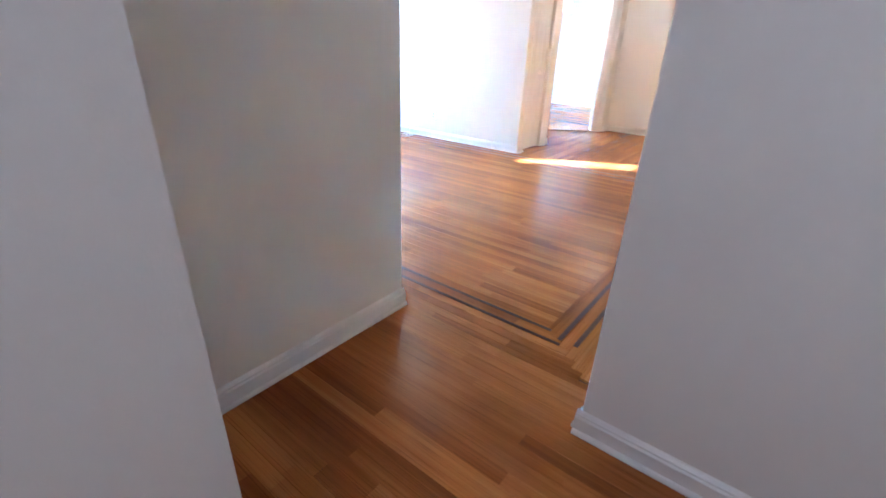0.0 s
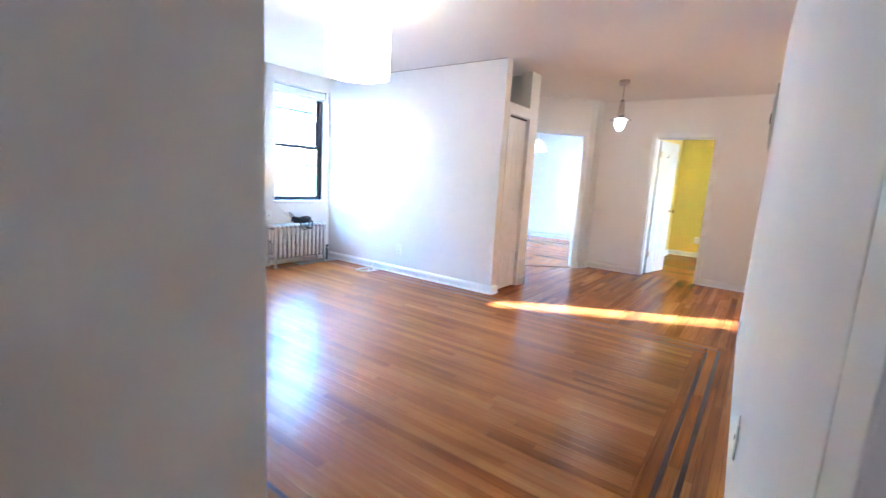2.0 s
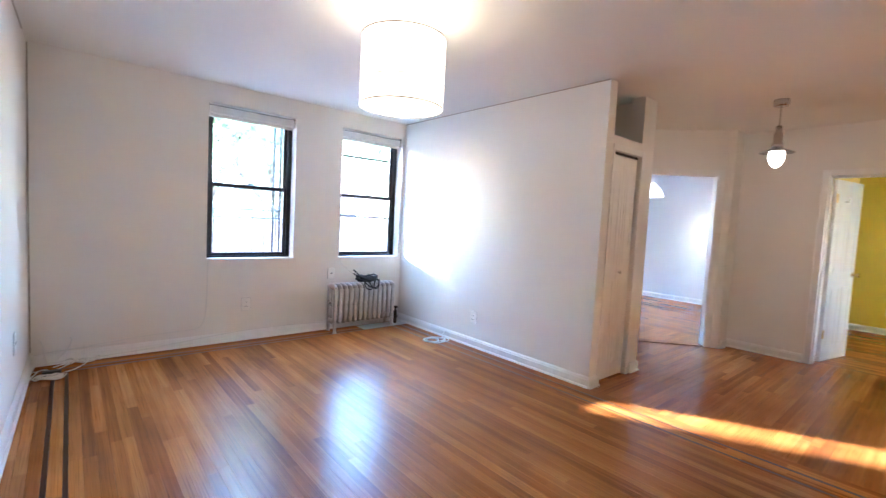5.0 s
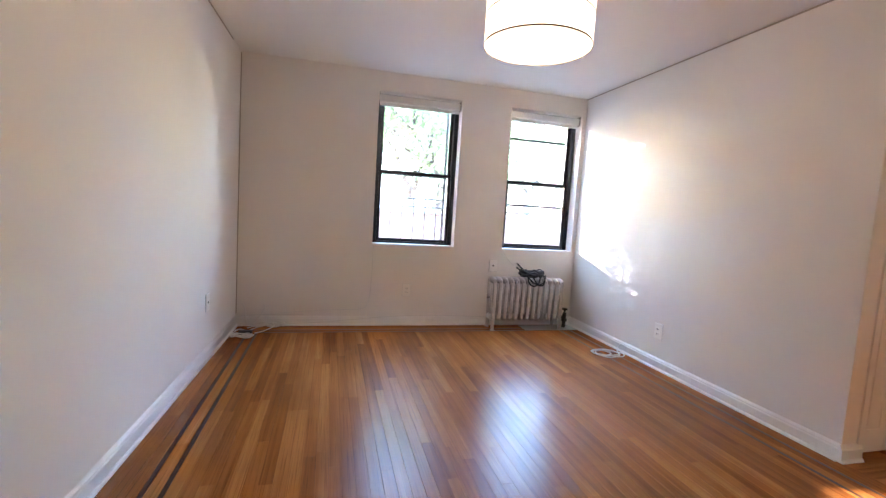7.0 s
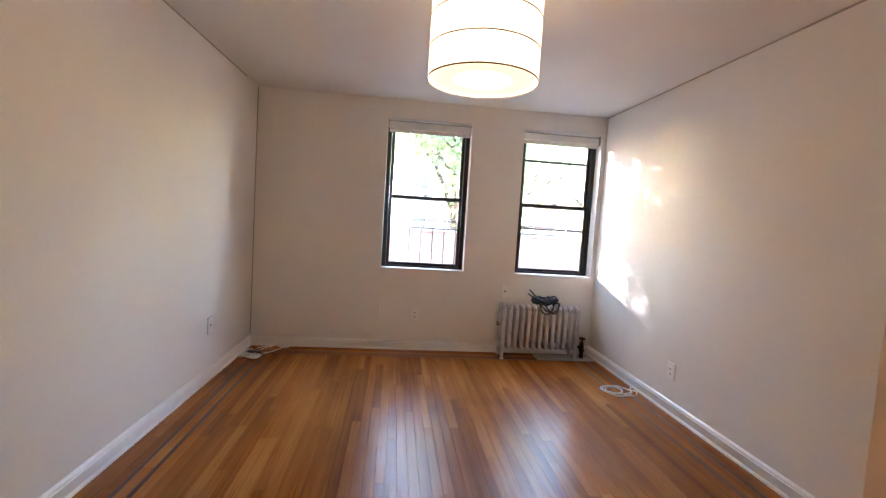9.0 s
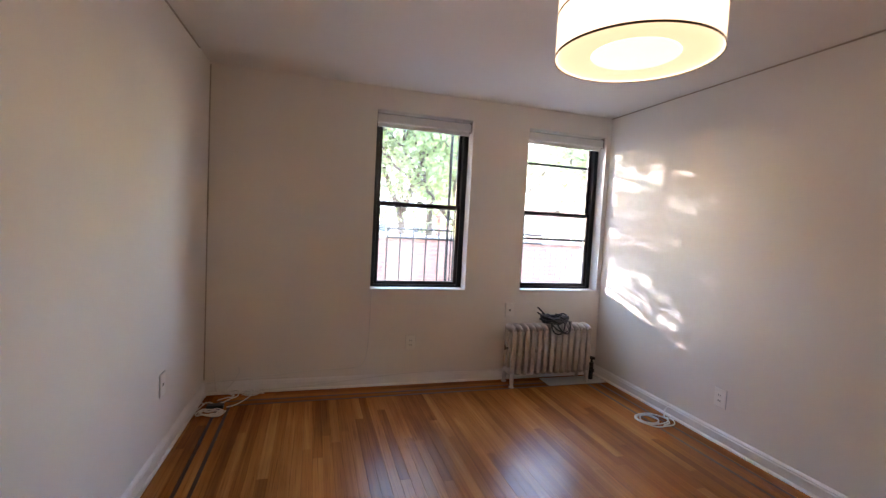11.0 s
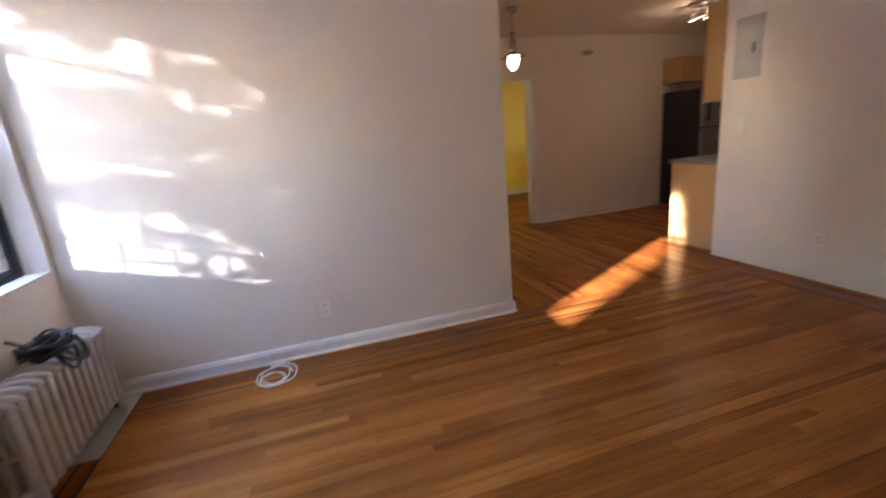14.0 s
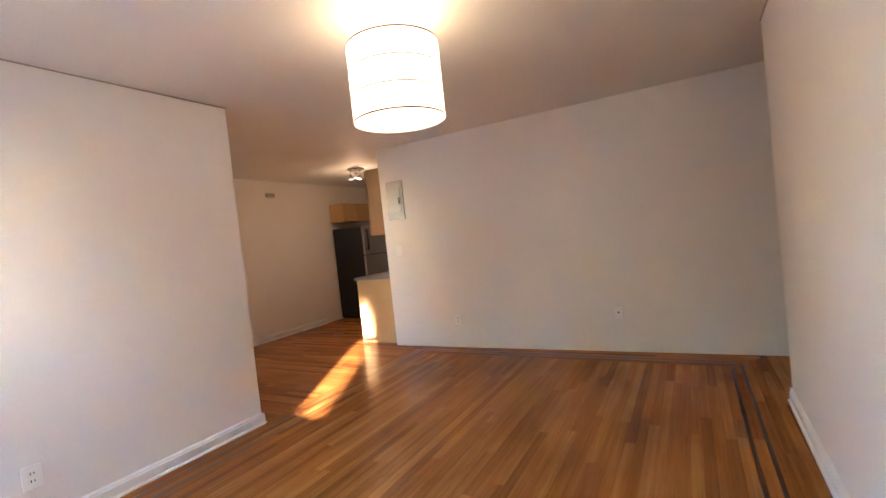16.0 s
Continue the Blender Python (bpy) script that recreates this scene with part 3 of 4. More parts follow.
for k in range(N):
    s = part("radiator_section", section(k in (0, N - 1)), M_RAD, rad, smooth=True)
    s.location = (0, -(RAD[2] - RAD[1]) / 2 + step * (k + 0.5), 0)
bm = bmesh.new()
for z in (0.12, 0.51):
    cyl_into(bm, (0, -(RAD[2] - RAD[1]) / 2 + 0.02, z), (0, (RAD[2] - RAD[1]) / 2 - 0.02, z), 0.017, seg=12)
part("connecting_rod", bm, M_RAD, rad, smooth=True)
bm = bmesh.new()
cyl_into(bm, (0.0, -(RAD[2] - RAD[1]) / 2 - 0.015, 0.33), (0.0, -(RAD[2] - RAD[1]) / 2 + 0.015, 0.33), 0.012, seg=10)
cyl_into(bm, (0.0, -(RAD[2] - RAD[1]) / 2 - 0.015, 0.315), (0.0, -(RAD[2] - RAD[1]) / 2 - 0.015, 0.36), 0.01, 0.007, seg=10)
part("air_vent", bm, M_CHROME, rad, "small steam air vent")
yv = (RAD[2] - RAD[1]) / 2
bm = bmesh.new()
cyl_into(bm, (0, yv - 0.005, 0.12), (0, yv + 0.07, 0.12), 0.016, seg=12)
cyl_into(bm, (0, yv + 0.07, 0.0), (0, yv + 0.07, 0.165), 0.02, seg=12)
cyl_into(bm, (0, yv + 0.07, 0.165), (0, yv + 0.07, 0.20), 0.010, seg=10)
cyl_into(bm, (0, yv + 0.07, 0.075), (0, yv + 0.07, 0.10), 0.030, seg=8)
valve = part("valve", bm, M_IRON, rad, "dark iron steam valve")
bm = bmesh.new()
cyl_into(bm, (0, yv + 0.07, 0.20), (0, yv + 0.07, 0.216), 0.032, 0.028, seg=14)
part("valve_handle", bm, M_IRON, valve)
tagged(part("metal_tray", boxes((-4.95, -4.76, 5.02, 5.62, 0.001, 0.006), bevel=0.002), M_PANELBOX), "flat grey metal plate on the floor under the radiator", "tray")


# ---- cables ----
def coil(name, centre, r, turns, thick, material, flat, seed, label, category, tails=()):
    rnd = random.Random(seed)
    pts = []
    for k in range(int(turns * 14)):
        a = 2 * math.pi * k / 14
        rr = r * (0.82 + 0.18 * math.sin(a * 0.37 + seed) + rnd.uniform(-0.06, 0.06))
        pts.append((centre[0] + rr * math.cos(a) * flat[0], centre[1] + rr * math.sin(a) * flat[1], centre[2] + thick + rnd.uniform(0, flat[2])))
    ob = tagged(empty(name, centre), label, category)
    under(tube("loop", pts, thick, material), ob)
    for t in tails:
        under(tube("loose_end", t, thick, material), ob)
    return ob


floor_coil = coil("cable_coil", (-3.985, 5.45, 0.0), 0.15, 2.4, 0.005, M_CABLE, (0.85, 1.05, 0.02), 3, "coil of white cable lying on the floor by the baseboard", "cable",
     [[(-4.0, 5.57, 0.006), (-4.06, 5.60, 0.05), (-4.05, 5.63, 0.09), (-3.99, 5.635, 0.07)]])
under(tube("inner_loop", [(-4.0 + 0.075 * math.cos(a * 0.52), 5.41 + 0.085 * math.sin(a * 0.52), 0.012 + 0.006 * math.sin(a * 1.3)) for a in range(28)], 0.005, M_CABLE), floor_coil)
bundle = coil("cable_bundle", (-4.85, 5.08, 0.505), 0.095, 14.5, 0.0072, M_BCABLE, (0.95, 1.45, 0.085), 8, "tangled bundle of black cable on top of the radiator", "cable",
     [[(-4.80, 5.0, 0.55), (-4.76, 5.02, 0.5), (-4.745, 5.10, 0.43), (-4.75, 5.2, 0.46), (-4.8, 5.22, 0.54)],
      [(-4.80, 5.06, 0.55), (-4.75, 5.08, 0.48), (-4.74, 5.15, 0.40), (-4.75, 5.21, 0.48), (-4.8, 5.2, 0.54)],
      [(-4.80, 5.02, 0.54), (-4.755, 5.0, 0.47), (-4.75, 5.06, 0.41), (-4.75, 5.14, 0.45), (-4.8, 5.16, 0.54)],
      [(-4.82, 5.0, 0.55), (-4.87, 4.93, 0.60), (-4.84, 4.9, 0.615)], [(-4.84, 5.02, 0.55), (-4.88, 4.95, 0.63), (-4.9, 4.93, 0.65)]])
bundle.location.z += 0.036
tagged(tube("thin_cable", [(-4.9, 4.98, 0.60), (-4.96, 4.93, 0.65), (-5.0, 4.85, 0.72), (-5.005, 4.80, 0.8), (-5.0, 4.80, 0.84)], 0.002, M_CABLE), "thin white cable running up to the window sill", "cable")
coil("cable_coil", (-4.86, 2.33, 0.0), 0.155, 1.6, 0.0045, M_CABLE, (0.85, 0.85, 0.05), 5, "loose loop of white cable in the corner of the room", "cable",
     [[(-4.72, 2.40, 0.01), (-4.70, 2.45, 0.02), (-4.80, 2.52, 0.03), (-4.93, 2.56, 0.02), (-4.96, 2.50, 0.03)],
      [(-4.80, 2.25, 0.02), (-4.70, 2.215, 0.01), (-4.63, 2.205, 0.012), (-4.58, 2.20, 0.01), (-4.50, 2.19, 0.02)],
      [(-4.95, 2.30, 0.02), (-4.97, 2.25, 0.09), (-4.98, 2.30, 0.16), (-4.985, 2.24, 0.22)],
      [(-4.97, 2.35, 0.04), (-4.98, 2.42, 0.12), (-4.985, 2.46, 0.17), (-4.99, 2.43, 0.21)],
      [(-4.96, 2.22, 0.10), (-4.97, 2.40, 0.13), (-4.975, 2.62, 0.115), (-4.97, 2.80, 0.12)]])
coil("cable_coil", (-4.62, 2.31, 0.0), 0.105, 4.5, 0.0045, M_CABLE, (0.5, 1.0, 0.03), 9, "small wound heap of white cable on the floor", "cable")
coil("cable_coil", (-4.935, 2.55, 0.0), 0.075, 5.5, 0.0045, M_CABLE, (0.45, 1.1, 0.05), 14, "crumpled heap of white cable against the baseboard", "cable")
tagged(part("power_adapter", boxes((-4.745, -4.69, 2.27, 2.38, 0.001, 0.035), bevel=0.006), M_BCABLE), "small black power adapter among the cables", "adapter")
tagged(tube("corner_cable", [(-4.988, YS0 + 0.012, 0.12), (-4.998, YS0 + 0.010, 0.5), (-4.999, YS0 + 0.008, 1.2), (-5.000, YS0 + 0.008, 1.9), (-5.001, YS0 + 0.008, 2.47)], 0.0045, M_CHIME), "thin grey cable running up the corner of the room", "cable")
wire = tagged(empty("wall_cable", (XW, 3.0, 0.1)), "thin white cable stapled along the window wall", "cable")
under(tube("run", [(-4.99, 2.3, 0.10), (-4.986, 2.6, 0.125), (-4.988, 3.0, 0.17), (-5.004, 3.35, 0.15), (-5.005, 3.42, 0.2), (-5.006, 3.43, 0.5), (-5.006, 3.43, 0.8)], 0.0042, M_CABLE), wire)
under(tube("low_run", [(-4.98, 2.6, 0.02), (-4.975, 3.2, 0.05), (-4.985, 3.6, 0.11), (-4.99, 4.2, 0.108), (-4.98, 4.65, 0.09)], 0.0042, M_CABLE), wire)


# ---- outlets and plates ----
def outlet(name, place, turn, kind):
    o = tagged(empty(name, place), {"socket": "ivory double socket on the wall", "blank": "ivory cover plate on the wall", "switch": "white light switch on the wall"}[kind],
               "switch" if kind == "switch" else "outlet", "wall plates")
    o.rotation_euler = (0, 0, radians(turn))
    # thin grey rim drawn as the plate's shadow line on the wall
    part("plate_gasket", boxes((-0.0445, 0.0445, -0.003, 0.0, -0.0655, 0.0655)), M_PANELBOX, o)
    part("cover_plate", boxes((-0.043, 0.043, -0.008, 0.0, -0.064, 0.064), bevel=0.003), M_PLATE, o)
    if kind == "socket":
        for z in (-0.02, 0.02):
            s = part("receptacle", boxes((-0.018, 0.018, -0.011, -0.007, z - 0.015, z + 0.014), bevel=0.002), M_PLATE, o)
            part("slot", boxes((-0.009, -0.005, -0.0125, -0.0105, z - 0.006, z + 0.007), (0.005, 0.009, -0.0125, -0.0105, z - 0.005, z + 0.005)), M_DARK, s)
    elif kind == "switch":
        part("toggle", boxes((-0.005, 0.005, -0.018, -0.004, -0.008, 0.012), bevel=0.002), M_PLATE, o)
    else:
        part("jack", boxes((-0.008, 0.008, -0.010, -0.005, -0.008, 0.008), bevel=0.001), M_DARK, o)
    return o


outlet("wall_outlet", (-3.63, YR, 0.31), 0, "socket")
outlet("wall_outlet", (XW, 3.785, 0.36), 90, "socket")
outlet("wall_outlet", (XW, 4.705, 0.64), 90, "blank")
outlet("wall_outlet", (-4.10, south_face(-4.10), 0.42), 180, "blank")
outlet("light_switch", (XP, 5.77, 1.20), -90, "switch")
outlet("wall_outlet", (XP + 0.016, 5.06, 0.33), -90, "socket")
outlet("wall_outlet", (XP + 0.066, 3.29, 0.395), -90, "blank")
outlet("wall_outlet", (0.0 - 0.92, 11.33, 0.33), 0, "socket")

# breaker panel
bp = tagged(empty("breaker_panel", (XP, 5.755, 1.826)), "grey metal breaker panel on the wall", "breaker panel")
part("frame", boxes((-0.012, 0.0, -0.121, 0.121, -0.238, 0.238), bevel=0.003), M_PANELBOX, bp)
dr = part("door", boxes((-0.019, -0.0125, -0.085, 0.085, -0.15, 0.15), bevel=0.002), M_PANELBOX, bp)
part("latch", boxes((-0.026, -0.0195, -0.072, -0.052, -0.05, 0.03), bevel=0.002), M_DARK, dr, "dark plastic latch")
part("lower_plate", boxes((-0.016, -0.0125, -0.085, 0.085, -0.2, -0.16), bevel=0.001), M_PANELBOX, bp)

# ---- drum lamp ----
dl = tagged(empty("drum_lamp", (DRUM[0], DRUM[1], H)), "lit white fabric drum pendant lamp under the ceiling", "lamp")
R, ZT, ZB = 0.238, -0.165, -0.545
part("ceiling_cup", lathe([(0.0, 0.0), (0.055, 0.0), (0.052, -0.075), (0.0, -0.078)], 28), M_TRIM, dl)
bm = bmesh.new()
cyl_into(bm, (0, 0, -0.07), (0, 0, -0.30), 0.006, seg=10)
part("cord", bm, M_TRIM, dl)
bm = lathe([(R, ZT), (R, ZB), (R - 0.003, ZB), (R - 0.003, ZT), (R, ZT)], 64)
part("shade", bm, M_SHADE, dl, "glowing white fabric shade")
for k, z in enumerate((ZT, ZT - 0.127, ZT - 0.254, ZB)):
    w = 0.0032 if k in (0, 3) else 0.0024
    part("shade_ring", lathe([(R + 0.0005, z + w), (R + 0.003, z + w), (R + 0.003, z - w), (R + 0.0005, z - w)], 64), M_RING, dl)
part("diffuser", lathe([(0.13, ZB + 0.006), (R - 0.004, ZB + 0.004), (R - 0.004, ZB + 0.008), (0.13, ZB + 0.010), (0.13, ZB + 0.006)], 48), M_DIFF, dl, "glowing bottom diffuser")
part("diffuser_centre", lathe([(0.0, ZB + 0.004), (0.128, ZB + 0.004), (0.128, ZB + 0.008), (0.0, ZB + 0.008)], 40), M_DIFFC, dl, "brighter centre of the diffuser")

# ---- hall pendant ----
pl = tagged(empty("hall_pendant", (PEND[0], PEND[1], H)), "brushed metal ship-style pendant lamp with a lit bulb", "lamp")
part("ceiling_cup", lathe([(0.0, 0.0), (0.058, 0.0), (0.058, -0.045), (0.05, -0.055), (0.0, -0.057)], 28), M_CHROME, pl)
bm = bmesh.new()
cyl_into(bm, (0, 0, -0.05), (0, 0, -0.26), 0.006, seg=10)
part("rod", bm, M_CHROME, pl)
part("lamp_holder", lathe([(0.0, -0.22), (0.022, -0.22), (0.024, -0.27), (0.034, -0.28), (0.034, -0.36), (0.042, -0.37), (0.042, -0.41), (0.0, -0.41)], 28), M_CHROME, pl)
part("reflector", lathe([(0.042, -0.405), (0.06, -0.415), (0.125, -0.445), (0.125, -0.449), (0.058, -0.422), (0.042, -0.412)], 40), M_CHROME, pl)
part("globe", lathe([(0.05, -0.425), (0.058, -0.46), (0.056, -0.50), (0.04, -0.545), (0.018, -0.57), (0.0, -0.573)], 32), M_BULB, pl, "glowing glass globe")

# bedroom lamp
bl = tagged(empty("bedroom_pendant", (-3.64, 9.6, H)), "white plastic bell pendant lamp hanging in the bedroom", "lamp")
bm = bmesh.new()
cyl_into(bm, (0, 0, 0), (0, 0, -0.42), 0.004, seg=8)
part("cord", bm, M_TRIM, bl)
part("shade", lathe([(0.02, -0.40), (0.035, -0.42), (0.10, -0.48), (0.155, -0.58), (0.16, -0.62), (0.156, -0.62), (0.15, -0.58), (0.095, -0.485), (0.02, -0.42)], 40), M_BELL, bl)

# ---- kitchen ----
CHX = 0.28
CX, CY0, CY1 = 0.115, 5.978, 6.645
bc = tagged(empty("base_cabinet", (1.2, 6.35, 0)), "maple base cabinet with a plain end panel", "cabinet")
under(part("body", boxes((CX + 0.02, 2.4, CY0 + 0.002, CY1 - 0.05, 0.1, 0.845)), M_MAPLE), bc)
under(part("end_panel", boxes((CX, CX + 0.019, CY0 + 0.001, CY1 - 0.03, 0.0, 0.845), bevel=0.002), M_MAPLE), bc)
under(part("toe_kick", boxes((CX + 0.02, 2.4, CY0 + 0.002, CY1 - 0.1, 0.0, 0.099)), M_DARK), bc)
for k in range(4):
    d = under(part("door", boxes((CX + 0.03 + k * 0.53, CX + 0.55 + k * 0.53, CY1 - 0.048, CY1 - 0.03, 0.12, 0.83), bevel=0.003), M_MAPLE), bc)
    part("handle", boxes((CX + 0.08 + k * 0.53, CX + 0.09 + k * 0.53, CY1 - 0.0295, CY1 - 0.01, 0.68, 0.78)), M_CHROME, d)
tagged(part("worktop", boxes((CX - 0.02, 2.4, CY0, CY1, 0.847, 0.885), bevel=0.006), M_COUNTER), "grey speckled laminate kitchen worktop", "worktop")
uc = tagged(empty("wall_cabinet", (1.2, 6.12, 1.8)), "maple wall cabinet above the counter", "cabinet")
under(part("body", boxes((0.15, 1.5, CY0, 6.29, 1.43, 2.30), bevel=0.002), M_MAPLE), uc)
for k in range(3):
    d = under(part("door", boxes((0.145 + k * 0.452, 0.59 + k * 0.452, 6.291, 6.309, 1.44, 2.29), bevel=0.003), M_MAPLE), uc)
    part("handle", boxes((0.54 + k * 0.452, 0.55 + k * 0.452, 6.31, 6.33, 1.5, 1.6)), M_CHROME, d)
FX0, FX1, FY0, FY1 = 1.58, 2.28, 7.62, 8.34
fr = tagged(empty("refrigerator", ((FX0 + FX1) / 2, (FY0 + FY1) / 2, 0)), "black refrigerator with stainless steel doors", "refrigerator")
under(part("body", boxes((FX0, FX1, FY0 + 0.06, FY1, 0.02, 1.66), bevel=0.01), M_FRIDGE), fr)
for z0, z1 in ((0.08, 1.13), (1.145, 1.655)):
    d = under(part("door", boxes((FX0 + 0.003, FX1 - 0.003, FY0, FY0 + 0.055, z0, z1), bevel=0.012), M_STEEL), fr)
    part("handle", boxes((FX0 + 0.05, FX0 + 0.075, FY0 - 0.045, FY0 - 0.02, z0 + 0.08, z0 + 0.45), (FX0 + 0.05, FX0 + 0.075, FY0 - 0.02, FY0 - 0.001, z0 + 0.08, z0 + 0.11), (FX0 + 0.05, FX0 + 0.075, FY0 - 0.02, FY0 - 0.001, z0 + 0.42, z0 + 0.45), bevel=0.004), M_FRIDGE, d)
oc = tagged(empty("fridge_cabinet", ((FX0 + FX1) / 2, 8.2, 1.85)), "short maple cabinet above the refrigerator", "cabinet")
under(part("body", boxes((FX0, FX1 + 0.1, 8.06, YF - 0.001, 1.78, 2.12), bevel=0.002), M_MAPLE), oc)
for k in range(2):
    under(part("door", boxes((FX0 + 0.005 + k * 0.4, FX0 + 0.39 + k * 0.4, 8.041, 8.059, 1.785, 2.115), bevel=0.003), M_MAPLE), oc)
st = tagged(empty("spotlight_bar", (0.75, 6.95, H)), "ceiling spotlight fitting with small lit metal heads", "lamp")
part("ceiling_plate", lathe([(0.0, 0.0), (0.13, 0.0), (0.13, -0.012), (0.11, -0.024), (0.0, -0.026)], 36), M_CHROME, st)
for k, (dx, dy) in enumerate(((-0.07, -0.06), (0.08, 0.0), (-0.03, 0.08))):
    bm = bmesh.new()
    cyl_into(bm, (dx, dy, -0.02), (dx, dy, -0.09), 0.006, seg=8)
    part("stem", bm, M_CHROME, st)
    hd = part("spot_head", lathe([(0.0, -0.08), (0.022, -0.082), (0.034, -0.12), (0.04, -0.16), (0.037, -0.16), (0.03, -0.12), (0.0, -0.09)], 24, (dx, dy, 0)), M_CHROME, st)
    part("spot_bulb", lathe([(0.0, -0.150), (0.03, -0.150), (0.03, -0.154), (0.0, -0.156)], 20, (dx, dy, 0)), M_BULB, hd)
ch = tagged(empty("door_chime", (CHX, YF, 2.26)), "beige plastic door chime box high on the hall wall", "chime")
part("cover", boxes((-0.075, 0.075, -0.045, 0.0, -0.032, 0.032), bevel=0.006), M_CHIME, ch)
part("grille", boxes((-0.05, 0.05, -0.047, -0.0455, -0.004, 0.004)), M_DARK, ch)

# ---- outside ----
setting("ground", boxes((-90, XW - 0.28, -70, 80, -0.6, -0.5)), M_STONE, "grey paved ground outside the windows", "ground")
BX = -8.6
gw = tagged(empty("garden_wall", (BX, 5.0, -0.5)), "low pinkish brick garden wall outside the windows", "wall")
under(part("coping", boxes((BX - 0.16, BX + 0.16, -14, 20, 1.12, 1.18), bevel=0.01), M_STONE), gw)
rl = tagged(empty("iron_railing", (-6.1, 3.6, -0.5)), "black iron railing with upright bars outside the window", "railing")
for z in (1.32, 1.22, 0.2):
    bm = bmesh.new()
    cyl_into(bm, (-6.1, 3.72, z), (-6.1, 5.6, z), 0.011, seg=8)
    under(part("rail", bm, M_BLACK), rl)
for k in range(9):
    bm = bmesh.new()
    y = 3.72 + k * 0.235 * 0.62
    cyl_into(bm, (-6.1, y, -0.5), (-6.1, y, 1.32), 0.008, seg=8)
    under(part("bar", bm, M_BLACK), rl)
for y in (4.34, 4.42):
    bm = bmesh.new()
    cyl_into(bm, (-5.9, y, -0.5), (-5.9, y, 3.4), 0.016, seg=8)
    under(part("upright", bm, M_BLACK), rl)


bm = bmesh.new()
box_into(bm, -6.62, -6.5, 6.80, 6.99, -0.5, 2.1, bevel=0.01)
box_into(bm, -6.65, -6.47, 6.77, 7.02, 2.1, 2.16, bevel=0.015)
tagged(part("post", bm, M_TRIM), "white painted upright post outside the window", "post")


def building(name, x, y0, y1, h, mat_wall, label):
    b = tagged(empty(name, (x, (y0 + y1) / 2, -0.5)), label, "building")
    under(part("facade", boxes((x - 6, x, y0, y1, -0.5, h)), mat_wall), b)
    under(part("cornice", boxes((x - 6.2, x + 0.35, y0 - 0.2, y1 + 0.2, h, h + 0.5), bevel=0.05), M_STONE), b)
    for fl in range(int((h - 1) // 3)):
        n = int((y1 - y0) // 2.6)
        for k in range(n):
            y = y0 + (k + 0.5) * (y1 - y0) / n
            z = 0.6 + fl * 3.0
            w = under(part("window", boxes((x + 0.001, x + 0.05, y - 0.5, y + 0.5, z, z + 1.7)), M_PANE), b)
            part("window_frame", boxes((x + 0.051, x + 0.09, y - 0.58, y + 0.58, z + 0.82, z + 0.9), (x + 0.051, x + 0.09, y - 0.58, y - 0.48, z - 0.1, z + 1.8), (x + 0.051, x + 0.09, y + 0.48, y + 0.58, z - 0.1, z + 1.8)), M_TRIM, w)
    return b


building("apartment_building", -34, -4, 12, 7, M_FACADE, "pale apartment building across the street behind trees")
building("apartment_building", -36, 13, 30, 8, M_BRICK, "brick apartment building across the street behind trees")


def tree(name, x, y, h, spread, seed, leaves, label):
    rnd = random.Random(seed)
    t = tagged(empty(name, (x, y, -0.5)), label, "tree")
    bm = bmesh.new()
    tips = []

    def limb(p, d, length, r, depth):
        q = p + d * length
        cyl_into(bm, p, q, r, r * 0.68, seg=8 if depth < 2 else 6)
        if depth >= 3:
            tips.append(q)
            return
        for k in range(3 if depth < 2 else 4):
            a = rnd.uniform(0, 2 * math.pi)
            s = rnd.uniform(0.45, 0.95)
            nd = (d + Vector((math.cos(a) * s, math.sin(a) * s, rnd.uniform(-0.15, 0.35)))).normalized()
            limb(q, nd, length * rnd.uniform(0.6, 0.85), r * 0.62, depth + 1)
            tips.append(q + nd * length * 0.3)

    limb(Vector((0, 0, 0)), Vector((rnd.uniform(-0.06, 0.06), rnd.uniform(-0.06, 0.06), 1)).normalized(), h * 0.34, 0.16 * h / 7, 0)
    part("trunk", bm, M_BARK, t, smooth=True)
    verts, faces = [], []
    for k in range(leaves):
        c = rnd.choice(tips)
        p = c + Vector([rnd.gauss(0, spread) for _ in range(3)])
        u = Vector([rnd.uniform(-1, 1) for _ in range(3)]).normalized()
        v = u.orthogonal().normalized()
        s = rnd.uniform(0.05, 0.11)
        i = len(verts)
        verts += [p - u * s, p + v * s * 0.45, p + u * s, p - v * s * 0.45]
        faces.append((i, i + 1, i + 2, i + 3))
    me = bpy.data.meshes.new("crown")
    me.from_pydata([tuple(v) for v in verts], [], faces)
    me.materials.append(M_LEAF)
    cr = new("crown", me)
    cr.parent = t
    cr["kind"] = "stuff"
    return t


tree("tree", -15.0, 6.5, 7.5, 0.45, 11, 6000, "leafy green street tree seen through the windows")
tree("tree", -17.5, 0.5, 7.0, 0.45, 12, 9000, "leafy green street tree with open branches")
# added on the sun's path so its leaves break up the window light
tree("tree", -9.5, 2.3, 6.6, 0.34, 21, 6000, "leafy green tree, mostly out of view, added to dapple the sunlight")
tree("tree", -12.5, 5.2, 6.0, 0.4, 15, 5200, "leafy green tree behind the garden wall")
tree("tree", -11.2, 6.4, 5.0, 0.5, 31, 5000, "bushy green tree behind the garden wall")
tree("tree", -11.8, 10.6, 5.4, 0.55, 32, 4000, "bushy green tree beside the brick wall")
# added trunk that narrows the sunbeam coming through window 1
tree("tree", -9.5, 1.67, 10.5, 0.4, 133, 2500, "tall tree whose straight trunk is added to block part of the sun")
